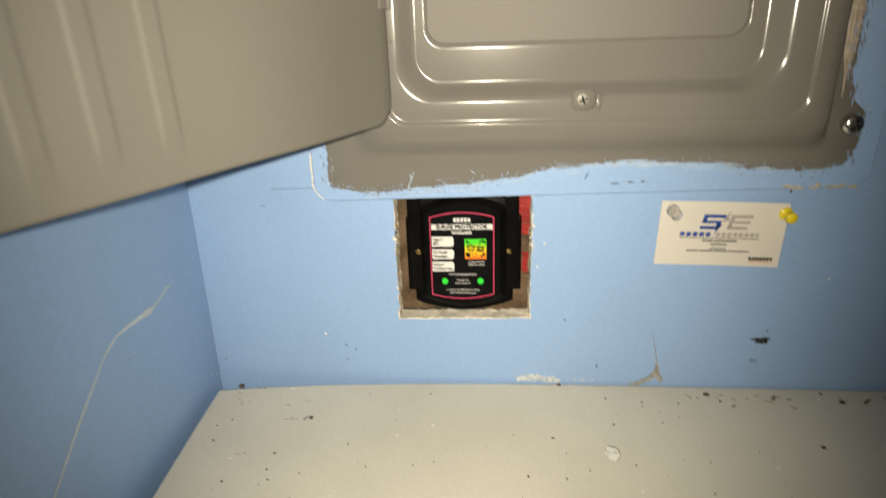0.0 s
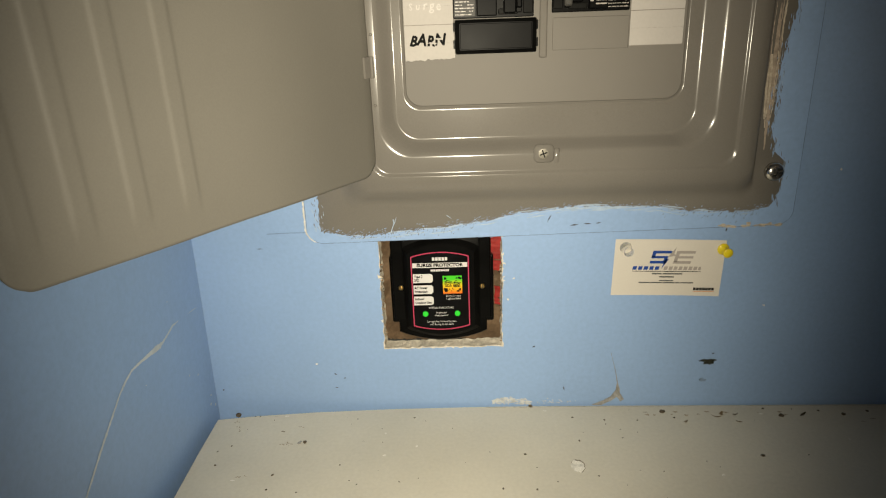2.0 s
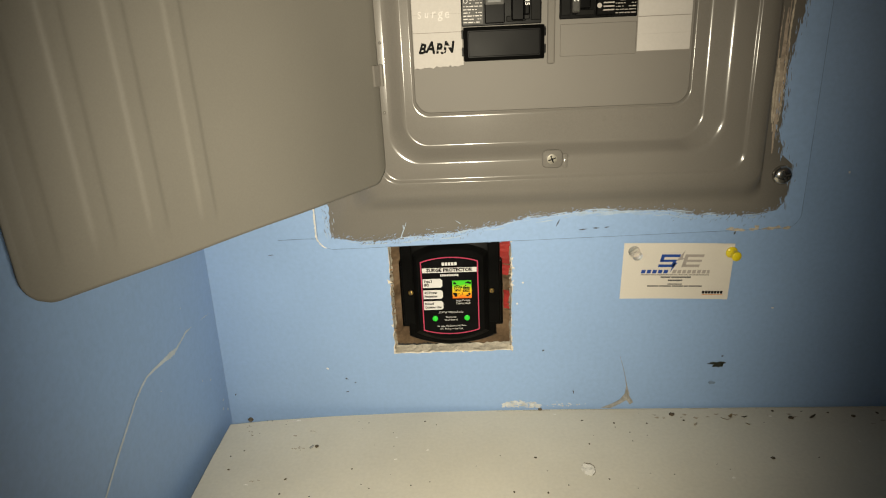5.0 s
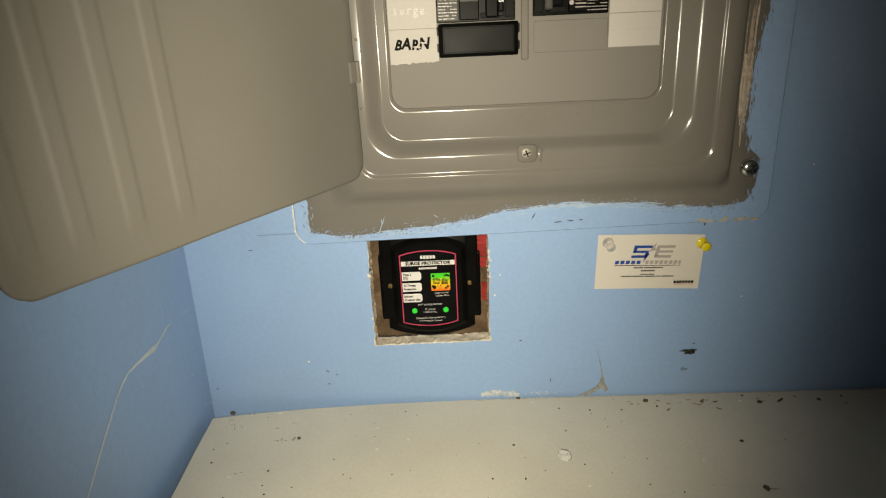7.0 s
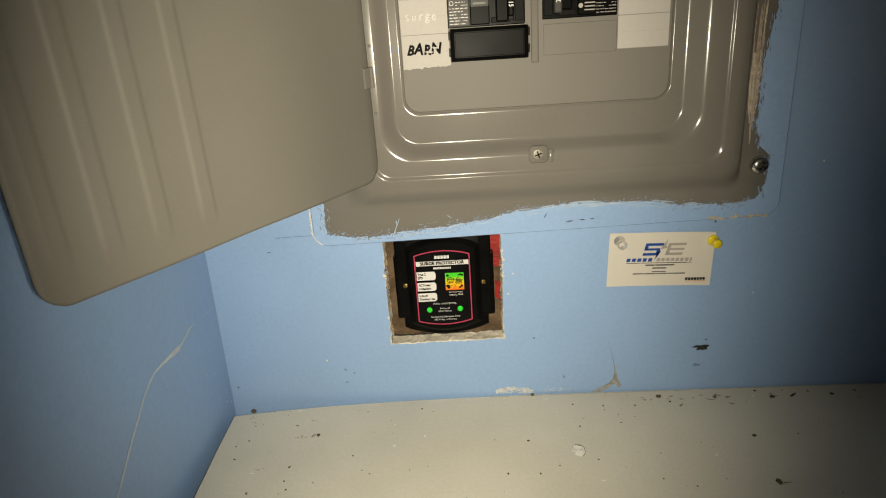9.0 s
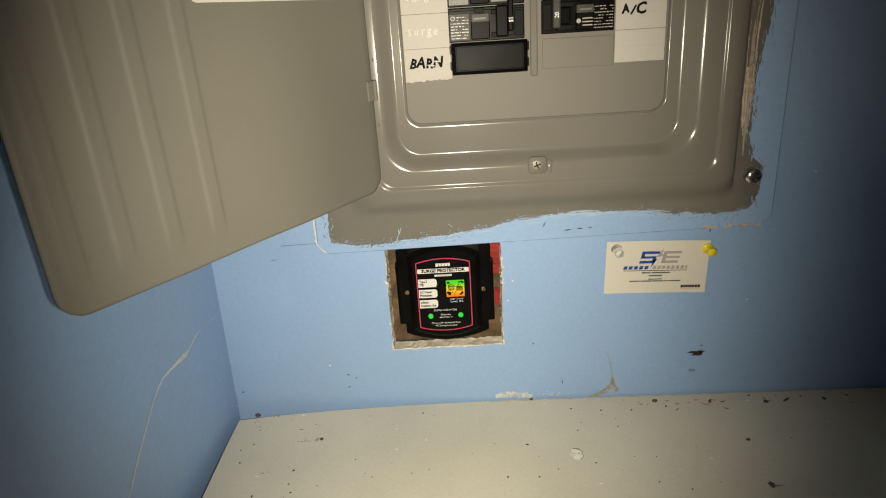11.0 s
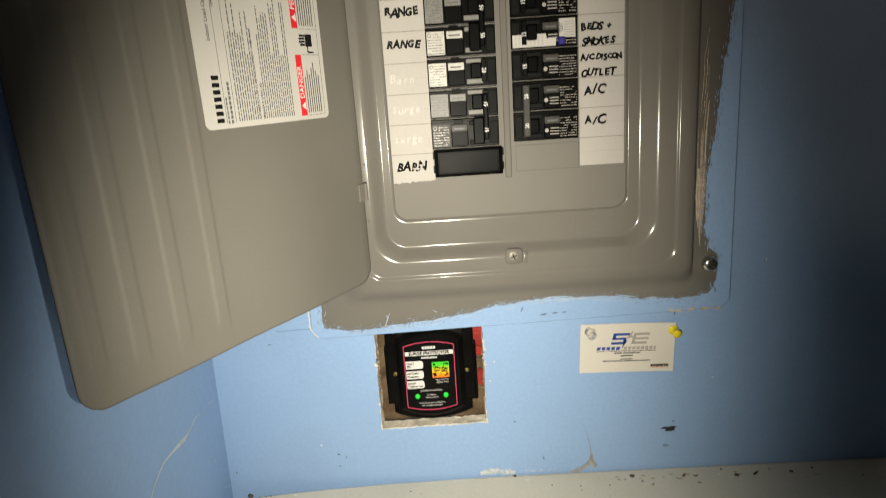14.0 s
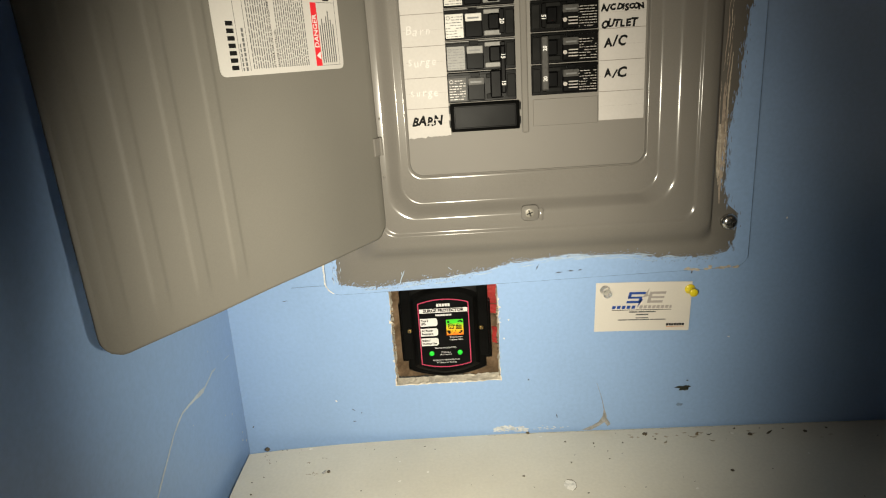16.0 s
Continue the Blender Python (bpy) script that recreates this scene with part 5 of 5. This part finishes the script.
for x, z, l, w, a in ((0.309, 1.1835, 0.0065, 0.0008, 1.1), (0.330, 1.1775, 0.007, 0.0010, 0.1), (0.341, 1.1785, 0.006, 0.0010, 0.0), (0.350, 1.1790, 0.004, 0.0008, 0.2), (0.470, 1.1765, 0.003, 0.0014, 1.2), (0.060, 1.158, 0.005, 0.0006, 0.1), (0.125, 1.030, 0.002, 0.001, 0.4), (0.514, 1.474, 0.0028, 0.0028, 0.4), (0.329, 1.0175, 0.0052, 0.0009, 1.75), (0.300, 1.061, 0.0022, 0.0013, 0.3), (0.462, 1.053, 0.0022, 0.0012, 0.2), (0.117, 1.034, 0.0036, 0.0008, -0.5), (0.117, 1.020, 0.0028, 0.0008, 0.0), (0.009, 1.018, 0.0022, 0.0014, 1.0), (0.505, 1.181, 0.0020, 0.0013, 0.7), (0.459, 1.1700, 0.0034, 0.0012, 1.3), (0.495, 1.232, 0.0036, 0.0011, 0.9), (0.499, 1.238, 0.0022, 0.0010, 0.3)):
    c, s_ = math.cos(a), math.sin(a)
    join(bm, prism([(x + u * l / 2 * c - v * w / 2 * s_, z + u * l / 2 * s_ + v * w / 2 * c) for u, v in ((-1, 0), (0, -1), (1, 0), (0, 1))], -0.0056 if 0.12 < x < 0.45 and z > 1.17 else -0.0004, 0.0002))
wall_mark("nick", bm, SPECK, "dark nicks in the paint", wall)
bm = bmesh.new()
for x, z in ((0.276, 1.108), (0.281, 1.128), (0.500, 1.10), (0.10, 1.045), (0.545, 1.22)):
    join(bm, blot(x, z, rngm.uniform(0.0006, 0.0013), rngm.uniform(0.0005, 0.0010), 0, rngm, 8, 0.4))
wall_mark("paint_fleck", bm, CHIPW, "tiny pale flecks", wall)
# long scratch on the side wall
bm = bmesh.new()
path = [(-0.010, 1.1085, 0.0), (-0.022, 1.1098, 0.0010), (-0.030, 1.1105, 0.0), (-0.046, 1.1125, 0.0), (-0.058, 1.1130, 0.0026), (-0.068, 1.1102, 0.0022), (-0.078, 1.1078, 0.0030), (-0.088, 1.1082, 0.0062), (-0.098, 1.1090, 0.0040), (-0.112, 1.1100, 0.0028), (-0.124, 1.1103, 0.0022),
        (-0.134, 1.1068, 0.0026), (-0.142, 1.1030, 0.0020), (-0.157, 1.0925, 0.0024), (-0.173, 1.0810, 0.0026), (-0.190, 1.0680, 0.0022), (-0.205, 1.0560, 0.0024), (-0.235, 1.0320, 0.0018)]
for (ya, za, wa), (yb, zb, wb) in zip(path, path[1:]):
    if wa + wb > 0:
        d = Vector((yb - ya, zb - za)).normalized()
        last = None
        for k in range(9):
            p = k / 8
            w = (wa + (wb - wa) * p) * (0.75 + 0.5 * noise.noise((ya * 900 + k, 4, 0))) / 2
            j = 0.0006 * noise.noise((ya * 700 + k * 0.7, 9, 0)) * (0 < k < 8)
            y_, z_ = ya + (yb - ya) * p - d.y * j, za + (zb - za) * p + d.x * j
            row = [bm.verts.new((0.0018, y_ - d.y * q * w, z_ + d.x * q * w)) for q in (-1, 1)]
            if last:
                bm.faces.new((last[0], row[0], row[1], last[1]))
            last = row
for y_, z_, r in ((-0.086, 1.1082, 0.0030), (-0.082, 1.1070, 0.0022), (-0.060, 1.135, 0.0008), (-0.110, 1.090, 0.0008), (-0.045, 1.060, 0.0010), (-0.030, 1.052, 0.0012), (-0.012, 1.020, 0.0014), (-0.015, 1.012, 0.0016), (-0.006, 1.006, 0.0016)):
    bm.faces.new([bm.verts.new((0.0019, y_ + r * rngm.uniform(0.6, 1.2) * math.cos(a * 0.7), z_ + r * rngm.uniform(0.5, 1.1) * math.sin(a * 0.7))) for a in range(9)])
part("scratch", bm, surface("scratched_paint", (0.56, 0.61, 0.64), 0.7, vary=0.1, bump=0), wall_left, "long pale scratch")

# ---- grit on the shelf ----
def grit(x, y, r, rng, flat=0.5):
    bm = bmesh.new()
    bmesh.ops.create_icosphere(bm, subdivisions=2, radius=1)
    for v in bm.verts:
        k = 1 + 0.55 * noise.noise(v.co * 1.7 + Vector((x * 90, y * 90, 3)))
        v.co = Vector((v.co.x * r * k * rng.uniform(0.9, 1.1), v.co.y * r * k * 0.8, max(v.co.z, -0.6) * r * k * flat))
    bm.transform(Matrix.Translation((x, y, 1.0 + r * flat * 0.5)) @ Matrix.Rotation(rng.uniform(0, 6), 4, "Z"))
    return bm


rngg = random.Random(9)
DARKC, BROWNC = "dark crumb of dirt on the shelf", "brown crumb of dirt on the shelf"
for x, y, r, la in ((0.0265, -0.0160, 0.0030, "dark brown crumb of dirt in the shelf's corner"), (0.298, -0.0030, 0.0020, "dark crumb of dirt against the wall"), (0.417, -0.0130, 0.0027, BROWNC), (0.425, -0.0220, 0.0011, BROWNC), (0.521, -0.0200, 0.0024, DARKC), (0.510, -0.0085, 0.0013, DARKC), (0.5770, -0.0180, 0.0020, DARKC), (0.479, -0.0755, 0.0018, DARKC),
                    (0.472, -0.1320, 0.0028, DARKC), (0.286, -0.0730, 0.0012, BROWNC), (0.334, -0.0210, 0.0010, DARKC), (0.362, -0.0250, 0.0010, DARKC), (0.391, -0.0260, 0.0010, DARKC), (0.334, -0.0550, 0.0009, DARKC), (0.265, -0.1140, 0.0010, DARKC), (0.291, -0.1150, 0.0010, DARKC), (0.386, -0.1250, 0.0008, DARKC), (0.409, -0.1340, 0.0008, DARKC),
                    (0.031, -0.0860, 0.0010, DARKC), (0.082, -0.0980, 0.0011, DARKC), (0.082, -0.1150, 0.0009, DARKC), (0.086, -0.1250, 0.0009, DARKC), (0.055, -0.1280, 0.0010, DARKC), (0.036, -0.0610, 0.0008, DARKC), (0.134, -0.0860, 0.0008, DARKC), (0.098, -0.0560, 0.0018, BROWNC), (0.558, -0.0120, 0.0011, BROWNC), (0.601, -0.0130, 0.0013, DARKC)):
    thing("dirt_crumb", la, "dirt", group="crumbs on the shelf", data=mesh_from("dirt_crumb", grit(x, y, r, rngg), DIRT, True))


def flake(x, y, length, width, turn, material, label):
    """A thin curled flake of paint or dry leaf."""
    bm = bmesh.new()
    n, rows = 8, []
    for i in range(n + 1):
        t = i / n
        w = width * math.sin(math.pi * (0.06 + 0.86 * t)) * rngg.uniform(0.7, 1.15) / 2
        rows.append([bm.verts.new((length * (t - 0.5), q * w + 0.25 * width * math.sin(t * 3), 0.0004 + 0.0014 * (2 * t - 1) ** 2 + 0.0003 * abs(q))) for q in (-1, 0, 1)])
    for p, q in zip(rows, rows[1:]):
        for j in (0, 1):
            bm.faces.new((p[j], q[j], q[j + 1], p[j + 1]))
    bmesh.ops.solidify(bm, geom=bm.faces[:], thickness=0.0003)
    bm.transform(pose(x, y, 1.0002, 0, 0, turn))
    thing("flake", label, "debris", group="flakes on the shelf", data=mesh_from("flake", bm, material, True))


FLAKEM = surface("dry_flake", (0.33, 0.25, 0.15), 0.8, vary=0.25, big=300, fine=900, bump=0.4, depth=0.0004)
flake(0.540, -0.020, 0.0100, 0.0030, 35, DIRT, "curled dark dry leaf scrap on the shelf")
flake(0.462, -0.022, 0.0080, 0.0014, -20, FLAKEM, "thin brown splinter lying on the shelf")
flake(0.469, -0.018, 0.0070, 0.0038, 60, FLAKEM, "broken tan paint flake on the shelf")
flake(0.480, -0.019, 0.0055, 0.0018, 5, DIRT, "thin dark scrap lying on the shelf")
flake(0.479, -0.030, 0.0050, 0.0014, -25, FLAKEM, "thin brown splinter lying on the shelf")
flake(0.476, -0.1340, 0.0090, 0.0012, -8, FLAKEM, "thin brown splinter lying on the shelf")
flake(0.433, -0.030, 0.0045, 0.0030, 40, TAN, "broken tan paint flake on the shelf")
bm = grit(0.0935, -0.0575, 0.0016, rngg, 0.4)
join(bm, grit(0.0945, -0.0555, 0.0013, rngg, 0.4))
thing("dirt_crumb", "grey crumb of plaster dust on the shelf", "dirt", group="crumbs on the shelf", data=mesh_from("dirt_crumb", bm, WEB, True))


def shelf_blot(x, y, rx, ry, rng, z=1.0002, n=16, rag=0.3):
    b = bmesh.new()
    b.faces.new([b.verts.new((x + rx * (1 + rng.uniform(-rag, rag)) * math.cos(2 * math.pi * i / n), y + ry * (1 + rng.uniform(-rag, rag)) * math.sin(2 * math.pi * i / n), z)) for i in range(n)])
    return b


# the chip's edge shadow is a dark blot set slightly off beneath it
part("chip_shade", shelf_blot(0.3271, -0.0876, 0.0054, 0.0078, rngg, 1.0002, 22, 0.10), surface("chip_shadow", (0.20, 0.17, 0.12), 0.9, vary=0.2, bump=0), board, "broken paint edge with its shadow painted dark")
part("chip", shelf_blot(0.3265, -0.0885, 0.0052, 0.0076, rngg, 1.0004, 22, 0.12), CHIPW, board, "pale chip in the paint")
bm = bmesh.new()
for _ in range(24):
    join(bm, shelf_blot(rngg.uniform(0.02, 0.62), -0.25 * rngg.random() ** 1.3 - 0.01, rngg.uniform(0.0008, 0.0022), rngg.uniform(0.0006, 0.0014), rngg, 1.0003, 9))
tagged(part("chip", bm, CHIPW, board, "small pale chips"), kind="stuff")
bm = bmesh.new()
for _ in range(14):
    join(bm, shelf_blot(rngg.uniform(0.40, 0.62), -0.012 - abs(rngg.gauss(0, 0.008)), rngg.uniform(0.0008, 0.0026), rngg.uniform(0.0006, 0.0014), rngg, 1.0003, 11, 0.6))
for x, y in ((0.029, -0.026), (0.033, -0.034), (0.036, -0.040), (0.083, -0.0570), (0.087, -0.060), (0.080, -0.059), (0.075, -0.040), (0.090, -0.035), (0.056, -0.100), (0.061, -0.099)):
    for _ in range(4):
        join(bm, shelf_blot(x + rngg.gauss(0, 0.0014), y + rngg.gauss(0, 0.0010), rngg.uniform(0.0003, 0.0012), rngg.uniform(0.0003, 0.0008), rngg, 1.0003, 9, 0.6))
tagged(part("stain", bm, surface("brown_smear", (0.42, 0.36, 0.27), 0.9, vary=0.2, big=200, bump=0), board, "brown smears"), kind="stuff")
bm = bmesh.new()
for _ in range(95):
    x, y = rngg.uniform(0.015, 0.68), -0.008 - 0.24 * rngg.random()
    r = rngg.uniform(0.00025, 0.0007)
    own = bmesh.new()
    bmesh.ops.create_icosphere(own, subdivisions=1, radius=r, matrix=Matrix.Translation((x, y, 1.0 + r * 0.4)) @ Matrix.Diagonal((rngg.uniform(0.8, 1.7), 1, 0.6, 1)))
    join(bm, own)
for _ in range(40):
    x, y = rngg.gauss(0.055, 0.03), rngg.gauss(-0.19, 0.02)
    if x > 0.02:
        own = bmesh.new()
        bmesh.ops.create_icosphere(own, subdivisions=1, radius=rngg.uniform(0.00025, 0.0006), matrix=Matrix.Translation((x, y, 1.0002)))
        join(bm, own)
thing("grit", "scattered dark grit on the painted shelf", "grit", kind="stuff", data=mesh_from("grit", bm, SPECK))
